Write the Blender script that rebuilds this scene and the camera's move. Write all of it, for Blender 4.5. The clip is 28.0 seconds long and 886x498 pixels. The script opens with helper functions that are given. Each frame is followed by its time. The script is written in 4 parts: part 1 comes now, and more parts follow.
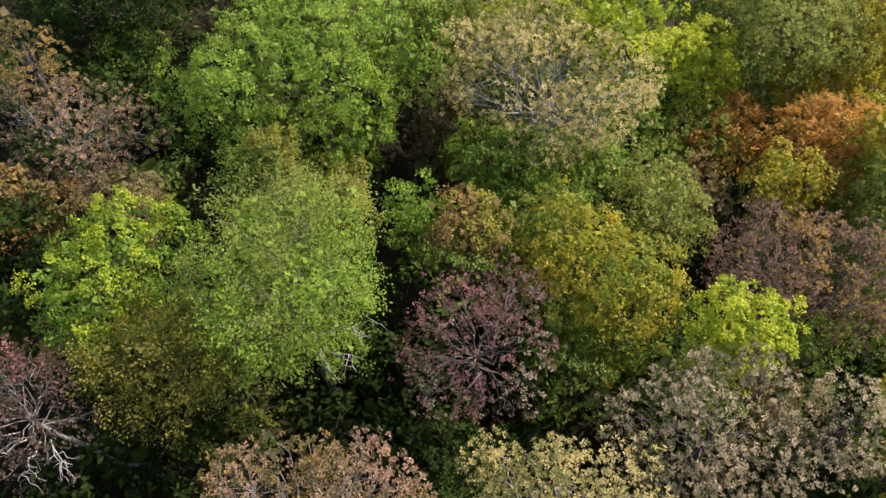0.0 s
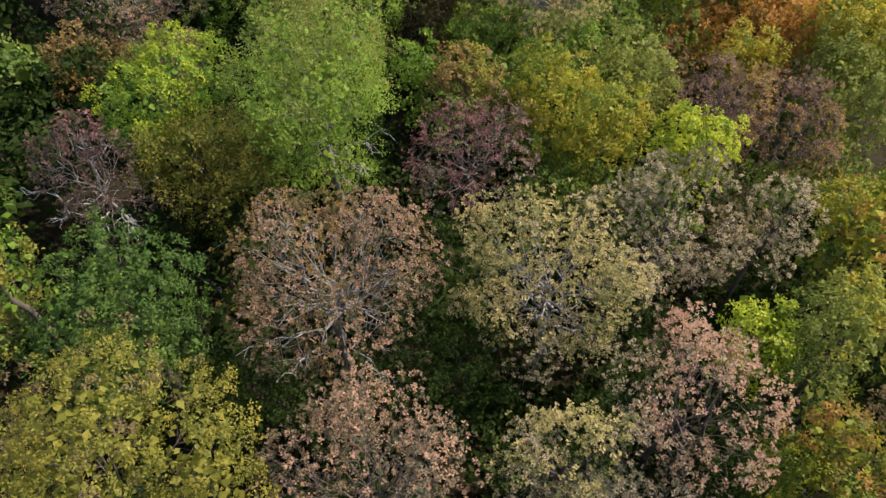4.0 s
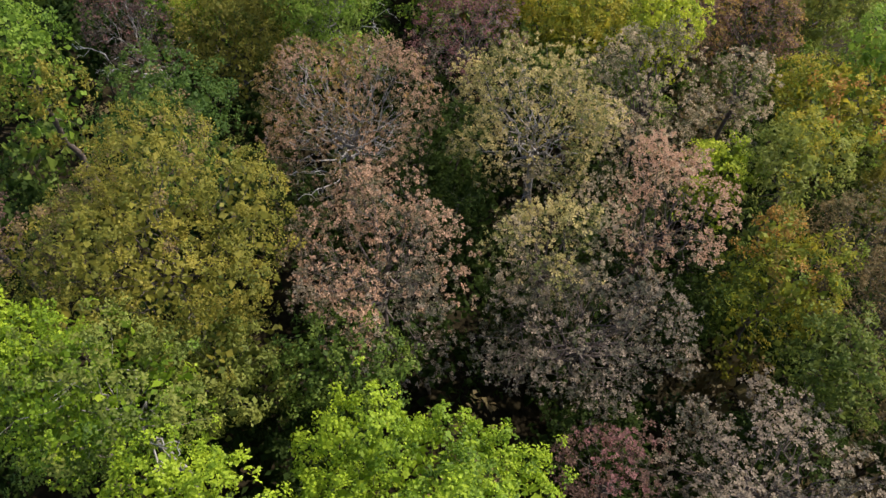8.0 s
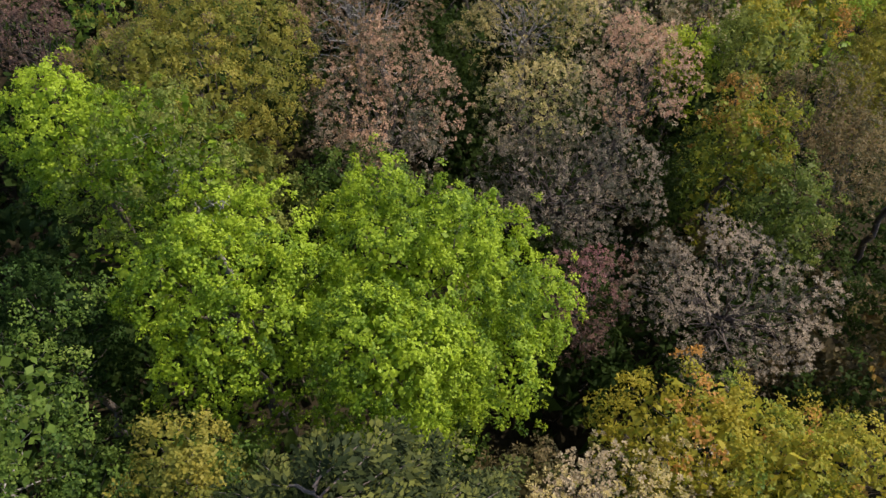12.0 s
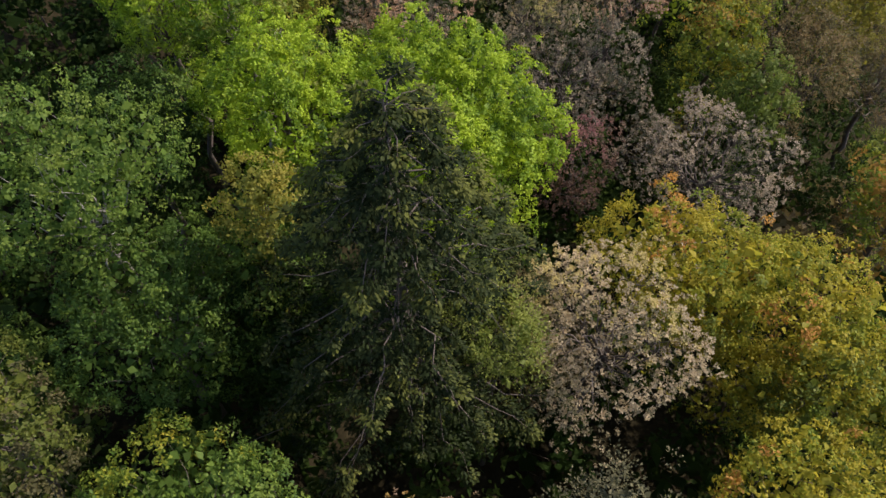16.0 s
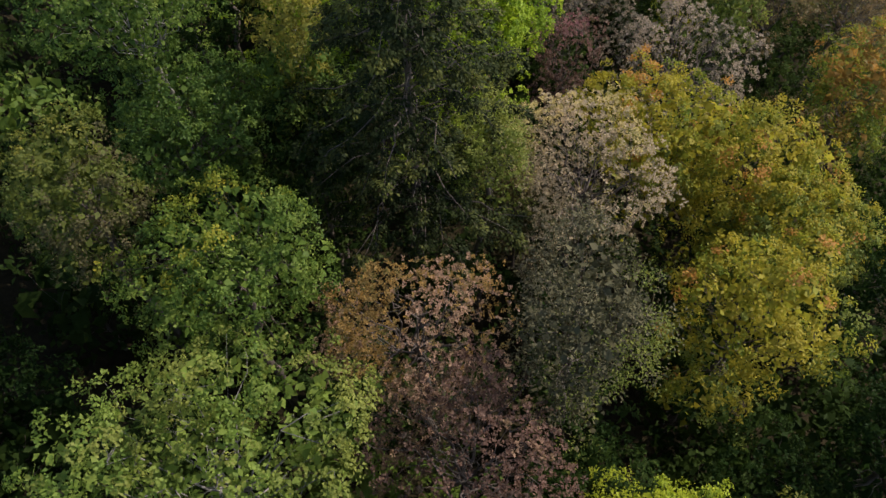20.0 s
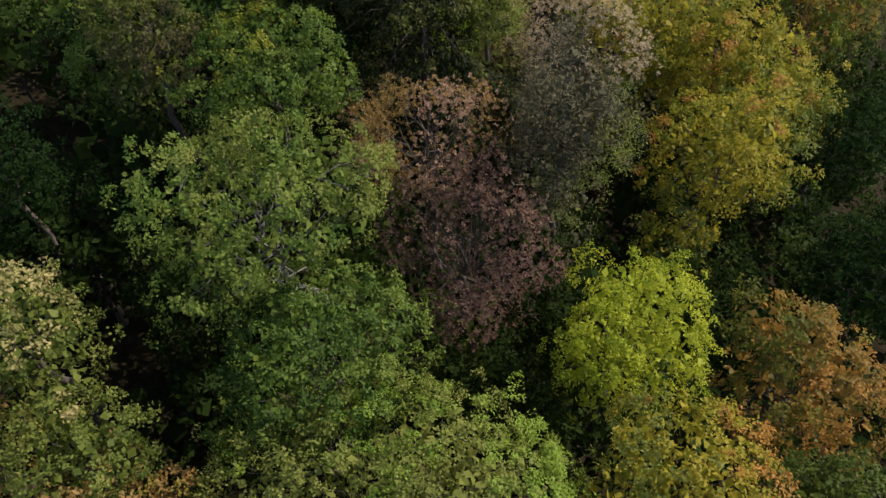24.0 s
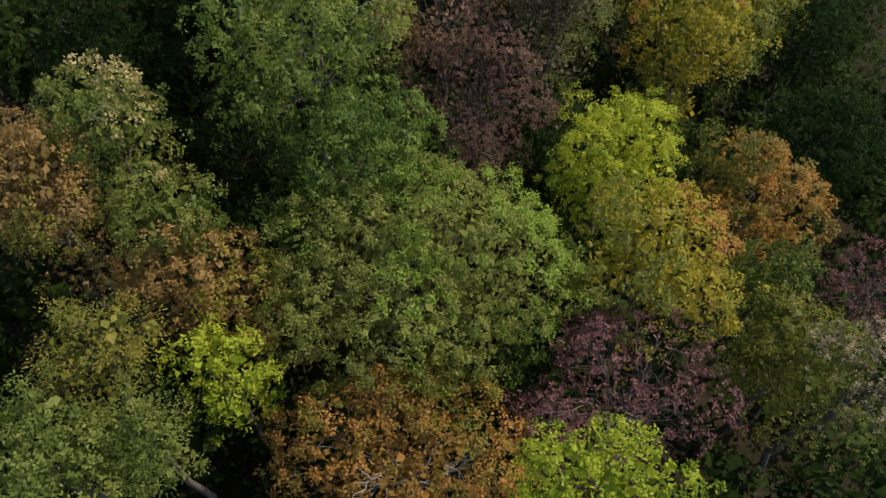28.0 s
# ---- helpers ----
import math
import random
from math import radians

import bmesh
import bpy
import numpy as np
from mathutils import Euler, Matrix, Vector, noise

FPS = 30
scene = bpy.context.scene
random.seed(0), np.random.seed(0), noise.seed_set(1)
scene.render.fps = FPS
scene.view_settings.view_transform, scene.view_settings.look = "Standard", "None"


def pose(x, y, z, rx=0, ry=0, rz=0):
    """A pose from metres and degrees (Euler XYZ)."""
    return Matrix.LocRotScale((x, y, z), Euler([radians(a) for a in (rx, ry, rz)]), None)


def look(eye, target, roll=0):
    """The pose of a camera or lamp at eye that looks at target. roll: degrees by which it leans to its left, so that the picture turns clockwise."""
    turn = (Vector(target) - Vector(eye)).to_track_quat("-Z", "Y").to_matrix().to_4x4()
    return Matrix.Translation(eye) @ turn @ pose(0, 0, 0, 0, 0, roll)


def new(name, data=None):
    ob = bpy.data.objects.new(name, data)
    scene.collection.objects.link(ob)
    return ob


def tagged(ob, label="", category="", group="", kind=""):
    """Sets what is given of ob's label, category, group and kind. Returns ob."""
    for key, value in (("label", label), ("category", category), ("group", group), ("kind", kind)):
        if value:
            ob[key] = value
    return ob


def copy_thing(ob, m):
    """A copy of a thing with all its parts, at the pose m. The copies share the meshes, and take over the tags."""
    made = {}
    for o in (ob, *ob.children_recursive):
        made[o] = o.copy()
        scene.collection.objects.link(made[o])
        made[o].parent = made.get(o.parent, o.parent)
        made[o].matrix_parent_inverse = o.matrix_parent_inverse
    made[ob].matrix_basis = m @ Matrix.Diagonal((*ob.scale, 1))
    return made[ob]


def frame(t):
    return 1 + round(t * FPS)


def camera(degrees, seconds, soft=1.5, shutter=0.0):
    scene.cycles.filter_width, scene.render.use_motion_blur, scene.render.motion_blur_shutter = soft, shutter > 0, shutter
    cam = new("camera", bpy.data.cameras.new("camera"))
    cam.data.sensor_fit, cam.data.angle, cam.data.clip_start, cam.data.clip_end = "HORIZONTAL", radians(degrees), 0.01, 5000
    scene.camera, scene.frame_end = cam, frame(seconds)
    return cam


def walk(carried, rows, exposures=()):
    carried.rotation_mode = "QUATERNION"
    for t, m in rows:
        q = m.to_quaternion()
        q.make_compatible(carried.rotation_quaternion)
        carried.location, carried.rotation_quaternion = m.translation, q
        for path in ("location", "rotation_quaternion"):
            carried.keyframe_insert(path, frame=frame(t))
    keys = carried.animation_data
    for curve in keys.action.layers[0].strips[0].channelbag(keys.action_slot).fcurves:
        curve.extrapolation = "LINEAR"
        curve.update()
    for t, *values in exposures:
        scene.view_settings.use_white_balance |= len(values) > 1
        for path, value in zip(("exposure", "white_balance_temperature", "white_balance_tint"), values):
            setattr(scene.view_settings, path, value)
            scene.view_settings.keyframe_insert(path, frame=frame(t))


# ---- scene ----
cam = camera(62.0, 28.0, soft=1.5)
PATH = [
    (0, (0.007, 0.001, 36.002), (-0.057, 11.033, 19.319), 0.05),
    (0.5, (0.015, -1.174, 36.032), (-0.062, 9.851, 19.345), 0.05),
    (1, (-0.028, -2.327, 36.064), (-0.118, 8.691, 19.373), 0.05),
    (1.5, (0.054, -3.490, 36.082), (-0.049, 7.521, 19.387), 0.05),
    (2, (0.131, -4.631, 36.109), (0.016, 6.372, 19.408), 0.05),
    (2.5, (0.203, -5.786, 36.131), (0.078, 5.207, 19.424), 0.04),
    (3, (0.260, -6.923, 36.115), (0.127, 4.061, 19.401), 0.03),
    (3.5, (0.248, -8.036, 36.097), (0.110, 2.940, 19.378), 0.01),
    (5.5, (0.317, -12.139, 35.870), (0.169, -1.145, 19.164), -0.01),
    (6, (0.252, -13.087, 35.900), (0.106, -2.085, 19.199), -0.03),
    (6.5, (0.250, -14.013, 35.907), (0.108, -3.003, 19.210), -0.04),
    (7, (0.297, -14.943, 35.827), (0.157, -3.928, 19.135), -0.06),
    (7.5, (0.360, -15.867, 35.786), (0.223, -4.847, 19.096), -0.08),
    (8, (0.398, -16.749, 35.756), (0.262, -5.727, 19.068), -0.09),
    (8.5, (0.412, -17.673, 35.805), (0.272, -6.650, 19.118), -0.08),
    (9, (0.423, -18.584, 35.844), (0.279, -7.561, 19.156), -0.06),
    (9.5, (0.406, -19.441, 35.918), (0.259, -8.422, 19.228), -0.05),
    (10, (0.433, -20.290, 35.967), (0.285, -9.280, 19.271), -0.03),
    (10.5, (0.508, -21.126, 35.950), (0.360, -10.128, 19.246), -0.01),
    (11, (0.564, -21.951, 35.881), (0.416, -10.967, 19.168), 0.02),
    (11.5, (0.566, -22.822, 35.861), (0.416, -11.851, 19.139), 0.06),
    (12, (0.534, -23.740, 35.873), (0.385, -12.783, 19.142), 0.09),
    (12.5, (0.472, -24.713, 35.911), (0.326, -13.769, 19.172), 0.12),
    (13, (0.426, -25.690, 35.940), (0.285, -14.759, 19.192), 0.13),
    (13.5, (0.406, -26.602, 35.960), (0.271, -15.681, 19.205), 0.13),
    (15.5, (0.085, -29.894, 36.189), (-0.050, -18.941, 19.455), 0.09),
    (16, (0.099, -30.698, 36.191), (-0.043, -19.736, 19.463), 0.06),
    (16.5, (0.149, -31.553, 36.173), (-0.000, -20.584, 19.450), 0.04),
    (17, (0.195, -32.450, 36.156), (0.035, -21.476, 19.436), 0.01),
    (17.5, (0.242, -33.327, 36.158), (0.069, -22.353, 19.438), -0.00),
    (18, (0.292, -34.171, 36.169), (0.107, -23.198, 19.449), 0.00),
    (18.5, (0.350, -35.000, 36.188), (0.152, -24.026, 19.468), 0.02),
    (19, (0.363, -35.797, 36.210), (0.152, -24.820, 19.493), 0.04),
    (19.5, (0.339, -36.603, 36.195), (0.119, -25.621, 19.482), 0.05),
    (20, (0.302, -37.433, 36.159), (0.076, -26.444, 19.450), 0.07),
    (20.5, (0.320, -38.270, 36.112), (0.092, -27.273, 19.408), 0.07),
    (21, (0.351, -39.061, 36.056), (0.123, -28.056, 19.358), 0.08),
    (21.5, (0.369, -39.872, 35.984), (0.141, -28.859, 19.291), 0.08),
    (23.5, (0.336, -43.315, 35.871), (0.120, -32.284, 19.189), 0.13),
    (24, (0.245, -44.139, 35.948), (0.033, -33.116, 19.261), 0.10),
    (24.5, (0.153, -44.972, 36.044), (-0.054, -33.959, 19.351), 0.06),
    (25, (0.098, -45.807, 36.144), (-0.103, -34.807, 19.442), 0.02),
    (25.5, (0.114, -46.630, 36.218), (-0.080, -35.644, 19.506), -0.04),
    (26, (0.068, -47.489, 36.242), (-0.118, -36.520, 19.519), -0.09),
    (26.5, (0.026, -48.359, 36.288), (-0.154, -37.408, 19.554), -0.14),
    (27, (-0.022, -49.219, 36.345), (-0.199, -38.283, 19.600), -0.17),
    (27.5, (-0.046, -50.062, 36.354), (-0.222, -39.139, 19.602), -0.18),
    (28, (-0.063, -50.920, 36.338), (-0.239, -40.008, 19.578), -0.18),
]
walk(cam, [(t, look(eye, target, roll)) for t, eye, target, roll in PATH],
     [(0, 1.14, 6590, 15), (3, 1.01, 6540, 15), (6, 0.93, 6490, 15), (10, 0.71, 6440, 15), (17, 0.60, 6420, 15), (21, 0.44, 6400, 15), (28, 0.26, 6380, 15)])

# ---- light ----
SUN_AZ, SUN_EL = 62.0, 41.0
world = bpy.data.worlds.new("sky")
world.use_nodes = True
scene.world = world
sky = world.node_tree.nodes.new("ShaderNodeTexSky")
sky.sky_type = "NISHITA"
sky.sun_disc = False
sky.sun_elevation = radians(SUN_EL)
sky.sun_rotation = radians(SUN_AZ)
background = world.node_tree.nodes["Background"]
background.inputs["Strength"].default_value = 0.15
world.node_tree.links.new(sky.outputs["Color"], background.inputs["Color"])

sun = new("sun", bpy.data.lights.new("sun", "SUN"))
sun.data.energy = 4.0
sun.data.angle = radians(0.6)
sun.data.color = (1.0, 0.93, 0.82)
sun_dir = Vector((math.sin(radians(SUN_AZ)) * math.cos(radians(SUN_EL)),
                  math.cos(radians(SUN_AZ)) * math.cos(radians(SUN_EL)), math.sin(radians(SUN_EL))))
sun.matrix_world = look(sun_dir * 200, (0, 0, 0))


# ---- materials ----
def leaf_material(name, dark, mid, light, shine=0.22, through_share=0.5, rough=0.6):
    """Leaves: three colours, mixed clump by clump and leaf by leaf, thin enough to let light through."""
    m = bpy.data.materials.new(name)
    m.use_nodes = True
    nt = m.node_tree
    nt.nodes.clear()
    out = nt.nodes.new("ShaderNodeOutputMaterial")
    tint = nt.nodes.new("ShaderNodeAttribute")
    tint.attribute_name = "tint"
    ramp = nt.nodes.new("ShaderNodeValToRGB")
    ramp.color_ramp.elements[0].position, ramp.color_ramp.elements[0].color = 0.1, (*dark, 1)
    ramp.color_ramp.elements[1].position, ramp.color_ramp.elements[1].color = 0.9, (*light, 1)
    middle = ramp.color_ramp.elements.new(0.5)
    middle.color = (*mid, 1)
    nt.links.new(tint.outputs["Fac"], ramp.inputs["Fac"])
    grain = nt.nodes.new("ShaderNodeTexNoise")
    grain.inputs["Scale"].default_value = 34.0
    grain.inputs["Detail"].default_value = 3.0
    place = nt.nodes.new("ShaderNodeTexCoord")
    nt.links.new(place.outputs["Object"], grain.inputs["Vector"])
    vary = nt.nodes.new("ShaderNodeHueSaturation")
    span = nt.nodes.new("ShaderNodeMapRange")
    span.inputs["To Min"].default_value, span.inputs["To Max"].default_value = 0.78, 1.22
    nt.links.new(grain.outputs["Fac"], span.inputs["Value"])
    nt.links.new(span.outputs["Result"], vary.inputs["Value"])
    nt.links.new(ramp.outputs["Color"], vary.inputs["Color"])
    body = nt.nodes.new("ShaderNodeBsdfPrincipled")
    body.inputs["Roughness"].default_value = rough
    body.inputs["Specular IOR Level"].default_value = shine
    thin = nt.nodes.new("ShaderNodeBsdfTranslucent")
    mix = nt.nodes.new("ShaderNodeMixShader")
    mix.inputs["Fac"].default_value = through_share
    nt.links.new(vary.outputs["Color"], body.inputs["Base Color"])
    nt.links.new(vary.outputs["Color"], thin.inputs["Color"])
    nt.links.new(body.outputs["BSDF"], mix.inputs[1])
    nt.links.new(thin.outputs["BSDF"], mix.inputs[2])
    nt.links.new(mix.outputs["Shader"], out.inputs["Surface"])
    return m


def rough_material(name, low, high, scale, rough=0.9, relief=0.4, stretch=(1, 1, 1)):
    """Bark and soil: two scales of noise in colour, and a bump."""
    m = bpy.data.materials.new(name)
    m.use_nodes = True
    nt = m.node_tree
    body = nt.nodes["Principled BSDF"]
    body.inputs["Roughness"].default_value = rough
    place = nt.nodes.new("ShaderNodeTexCoord")
    warp = nt.nodes.new("ShaderNodeMapping")
    warp.inputs["Scale"].default_value = stretch
    nt.links.new(place.outputs["Object"], warp.inputs["Vector"])
    fine, broad = nt.nodes.new("ShaderNodeTexNoise"), nt.nodes.new("ShaderNodeTexNoise")
    fine.inputs["Scale"].default_value, fine.inputs["Detail"].default_value = scale, 6.0
    broad.inputs["Scale"].default_value, broad.inputs["Detail"].default_value = scale * 0.11, 3.0
    blend = nt.nodes.new("ShaderNodeMath")
    blend.operation = "MULTIPLY_ADD"
    blend.inputs[1].default_value = 0.6
    share = nt.nodes.new("ShaderNodeMath")
    share.operation = "MULTIPLY"
    share.inputs[1].default_value = 0.5
    for n in (fine, broad):
        nt.links.new(warp.outputs["Vector"], n.inputs["Vector"])
    nt.links.new(broad.outputs["Fac"], share.inputs[0])
    nt.links.new(fine.outputs["Fac"], blend.inputs[0])
    nt.links.new(share.outputs["Value"], blend.inputs[2])
    ramp = nt.nodes.new("ShaderNodeValToRGB")
    ramp.color_ramp.elements[0].position, ramp.color_ramp.elements[0].color = 0.38, (*low, 1)
    ramp.color_ramp.elements[1].position, ramp.color_ramp.elements[1].color = 0.72, (*high, 1)
    nt.links.new(blend.outputs["Value"], ramp.inputs["Fac"])
    nt.links.new(ramp.outputs["Color"], body.inputs["Base Color"])
    bump = nt.nodes.new("ShaderNodeBump")
    bump.inputs["Strength"].default_value = relief
    bump.inputs["Distance"].default_value = 0.03
    nt.links.new(fine.outputs["Fac"], bump.inputs["Height"])
    nt.links.new(bump.outputs["Normal"], body.inputs["Normal"])
    return m


LEAF = {
    "salmon": leaf_material("salmon_leaves", (0.12, 0.115, 0.048), (0.28, 0.185, 0.100), (0.47, 0.295, 0.185)),
    "copper": leaf_material("copper_leaves", (0.135, 0.125, 0.033), (0.255, 0.175, 0.058), (0.38, 0.235, 0.069)),
    "pink": leaf_material("pink_leaves", (0.13, 0.125, 0.063), (0.31, 0.205, 0.120), (0.56, 0.35, 0.220)),
    "tan": leaf_material("tan_leaves", (0.14, 0.14, 0.068), (0.33, 0.27, 0.155), (0.56, 0.44, 0.275)),
    "dusk": leaf_material("dusky_leaves", (0.11, 0.11, 0.068), (0.215, 0.18, 0.125), (0.41, 0.325, 0.225)),
    "cream": leaf_material("cream_leaves", (0.16, 0.175, 0.053), (0.365, 0.315, 0.105), (0.59, 0.475, 0.195)),
    "crimson": leaf_material("crimson_leaves", (0.09, 0.06, 0.043), (0.20, 0.09, 0.080), (0.34, 0.165, 0.150)),
    "maroon": leaf_material("maroon_leaves", (0.09, 0.07, 0.048), (0.15, 0.09, 0.068), (0.23, 0.135, 0.095)),
    "umber": leaf_material("umber_leaves", (0.11, 0.10, 0.038), (0.18, 0.14, 0.058), (0.26, 0.18, 0.080)),
    "rust": leaf_material("rust_leaves", (0.17, 0.15, 0.028), (0.35, 0.205, 0.043), (0.52, 0.26, 0.058)),
    "gold": leaf_material("golden_leaves", (0.105, 0.165, 0.023), (0.225, 0.255, 0.026), (0.40, 0.33, 0.033)),
    "olive": leaf_material("olive_leaves", (0.115, 0.135, 0.023), (0.215, 0.21, 0.031), (0.325, 0.275, 0.043)),
    "moss": leaf_material("mossy_leaves", (0.10, 0.14, 0.023), (0.17, 0.205, 0.035), (0.25, 0.27, 0.053)),
    "lime": leaf_material("lime_leaves", (0.15, 0.21, 0.017), (0.30, 0.37, 0.023), (0.46, 0.49, 0.039)),
    "fresh": leaf_material("fresh_green_leaves", (0.07, 0.13, 0.011), (0.185, 0.285, 0.015), (0.36, 0.46, 0.027), 0.3),
    "spring": leaf_material("spring_green_leaves", (0.10, 0.18, 0.021), (0.18, 0.28, 0.029), (0.27, 0.37, 0.048)),
    "green": leaf_material("green_leaves", (0.066, 0.12, 0.021), (0.13, 0.195, 0.028), (0.215, 0.275, 0.048)),
    "silver": leaf_material("silver_green_leaves", (0.082, 0.125, 0.023), (0.16, 0.21, 0.033), (0.265, 0.315, 0.064), 0.5),
    "grey": leaf_material("grey_green_leaves", (0.09, 0.11, 0.058), (0.15, 0.165, 0.090), (0.23, 0.23, 0.150), 0.45),
    # darker than the leaves themselves: shade among the crowns is put into this green
    "deep": leaf_material("shade_green_leaves", (0.018, 0.038, 0.008), (0.030, 0.052, 0.010), (0.05, 0.078, 0.016), 0.06),
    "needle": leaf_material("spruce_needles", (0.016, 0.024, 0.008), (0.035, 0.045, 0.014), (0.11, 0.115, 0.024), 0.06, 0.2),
    "drab": leaf_material("drab_needles", (0.04, 0.04, 0.019), (0.075, 0.070, 0.033), (0.13, 0.115, 0.058), 0.1, 0.2),
}
BARK = {
    "bleached": rough_material("bleached_wood", (0.20, 0.185, 0.165), (0.44, 0.41, 0.37), 9.0, stretch=(3, 3, 0.7)),
    "pale": rough_material("pale_bark", (0.13, 0.115, 0.10), (0.34, 0.31, 0.27), 9.0, stretch=(3, 3, 0.7)),
    "grey": rough_material("grey_bark", (0.10, 0.09, 0.08), (0.28, 0.25, 0.22), 9.0, stretch=(3, 3, 0.7)),
    "brown": rough_material("brown_bark", (0.05, 0.038, 0.03), (0.15, 0.115, 0.09), 9.0, stretch=(3, 3, 0.7)),
}
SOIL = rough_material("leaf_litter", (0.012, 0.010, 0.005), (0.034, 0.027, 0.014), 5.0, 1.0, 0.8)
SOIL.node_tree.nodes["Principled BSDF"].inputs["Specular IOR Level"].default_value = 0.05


# ---- ground ----
def ground_z(x, y):
    """The hillside: it falls to the east and to the north, and levels out far off."""
    return 3.0 - 14 * np.tanh(x * 0.27 / 14) - 14 * np.tanh(y * 0.15 / 14)


def mesh_of(name, verts, faces, material, tint=None, smooth=False):
    """A mesh from arrays; all faces have the same number of corners. tint: one number a face."""
    me = bpy.data.meshes.new(name)
    verts, faces = np.asarray(verts, np.float32), np.asarray(faces, np.int32)
    count, sides = faces.shape
    me.vertices.add(len(verts))
    me.vertices.foreach_set("co", verts.ravel())
    me.loops.add(count * sides)
    me.loops.foreach_set("vertex_index", faces.ravel())
    me.polygons.add(count)
    me.polygons.foreach_set("loop_start", np.arange(0, count * sides, sides, dtype=np.int32))
    if smooth:
        me.polygons.foreach_set("use_smooth", np.ones(count, bool))
    if tint is not None:
        me.attributes.new("tint", "FLOAT", "FACE").data.foreach_set("value", np.asarray(tint, np.float32))
    me.materials.append(material)
    me.update(calc_edges=True)
    return me


def part(name, me, parent, label=""):
    ob = new(name, me)
    ob.parent = parent
    return tagged(ob, label)


def build_ground():
    near = np.arange(-70, 70.1, 1.0)
    far = np.array([90, 130, 200, 400, 900, 2000])
    axis = np.concatenate([-far[::-1], near, far])
    gx, gy = np.meshgrid(axis, axis, indexing="ij")
    gz = ground_z(gx, gy)
    gz = gz + 0.12 * np.sin(gx * 1.3 + 0.7 * gy) * np.sin(gy * 1.1 - 0.4 * gx) + 0.2 * np.sin(gx * 0.31) * np.cos(gy * 0.27)
    n = len(axis)
    i, j = np.meshgrid(np.arange(n - 1), np.arange(n - 1), indexing="ij")
    a = (i * n + j).ravel()
    faces = np.stack([a, a + n, a + n + 1, a + 1], 1)
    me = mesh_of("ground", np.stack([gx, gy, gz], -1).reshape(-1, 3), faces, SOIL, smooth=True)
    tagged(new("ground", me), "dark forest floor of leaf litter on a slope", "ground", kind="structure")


build_ground()


# ---- trees ----
def unit(v):
    return v / np.maximum(np.linalg.norm(v, axis=-1, keepdims=True), 1e-9)


def ball_dirs(rng, n):
    return unit(rng.normal(size=(n, 3)))


def even_dirs(rng, n):
    """Directions about evenly apart, a little shaken."""
    k = np.arange(n) + 0.5
    z = 1 - 2 * k / n
    a = k * 2.39996 + rng.uniform(0, 6.28)
    s = np.sqrt(1 - z * z)
    return unit(np.stack([s * np.cos(a), s * np.sin(a), z], -1)[rng.permutation(n)] + rng.normal(size=(n, 3)) * 0.9 / np.sqrt(n))


def tubes(paths, radii, sides):
    """Tapered tubes: paths (n, rings, 3), radii (n, rings). Returns vertices and quads."""
    n, rings, _ = paths.shape
    along = unit(np.gradient(paths, axis=1))
    ref = np.where(np.abs(along[..., 2:3]) > 0.9, np.array([1.0, 0, 0]), np.array([0, 0, 1.0]))
    u = unit(np.cross(along, ref))
    v = np.cross(along, u)
    ang = np.arange(sides) * 2 * np.pi / sides
    ring = np.cos(ang)[:, None] * u[..., None, :] + np.sin(ang)[:, None] * v[..., None, :]
    verts = paths[:, :, None, :] + ring * radii[..., None, None]
    base = (np.arange(n) * rings * sides)[:, None, None] + (np.arange(rings - 1) * sides)[None, :, None] + np.arange(sides)[None, None]
    nxt = base - np.arange(sides)[None, None] + (np.arange(sides) + 1) % sides
    faces = np.stack([base, nxt, nxt + sides, base + sides], -1).reshape(-1, 4)
    return verts.reshape(-1, 3), faces


def bent(rng, a, b, rings, wander, sag=0.0):
    """Paths from points a to points b that wander on the way; sag > 0 lets the middle rise over the chord."""
    s = np.linspace(0, 1, rings)[None, :, None]
    p = a[:, None] * (1 - s) + b[:, None] * s
    span = np.linalg.norm(b - a, axis=-1)[:, None, None]
    off = rng.normal(size=p.shape) * wander * span * np.sin(np.pi * s)
    p = p + off
    p[..., 2] -= sag * span[..., 0] * np.sin(np.pi * s[..., 0])
    return p


def blades(rng, base, axis, face, length, width):
    """Leaves: blades of four corners, broadest before or behind their middle, with both halves folded a little off the midrib."""
    axis = unit(axis)
    side = unit(np.cross(axis, face))
    up = np.cross(side, axis)
    n = len(base)
    l, w = length[:, None], (length * width)[:, None] * 0.5
    wide = rng.uniform(0.38, 0.68, (n, 1))
    fold = rng.uniform(-0.15, 0.45, (n, 1)) * w
    tip = base + axis * l - up * (rng.uniform(0.0, 0.3, (n, 1)) * l)
    waist = base + axis * l * wide + up * fold
    return np.stack([base, waist + side * w, tip, waist - side * w], 1).reshape(-1, 3), np.arange(4 * n).reshape(-1, 4)


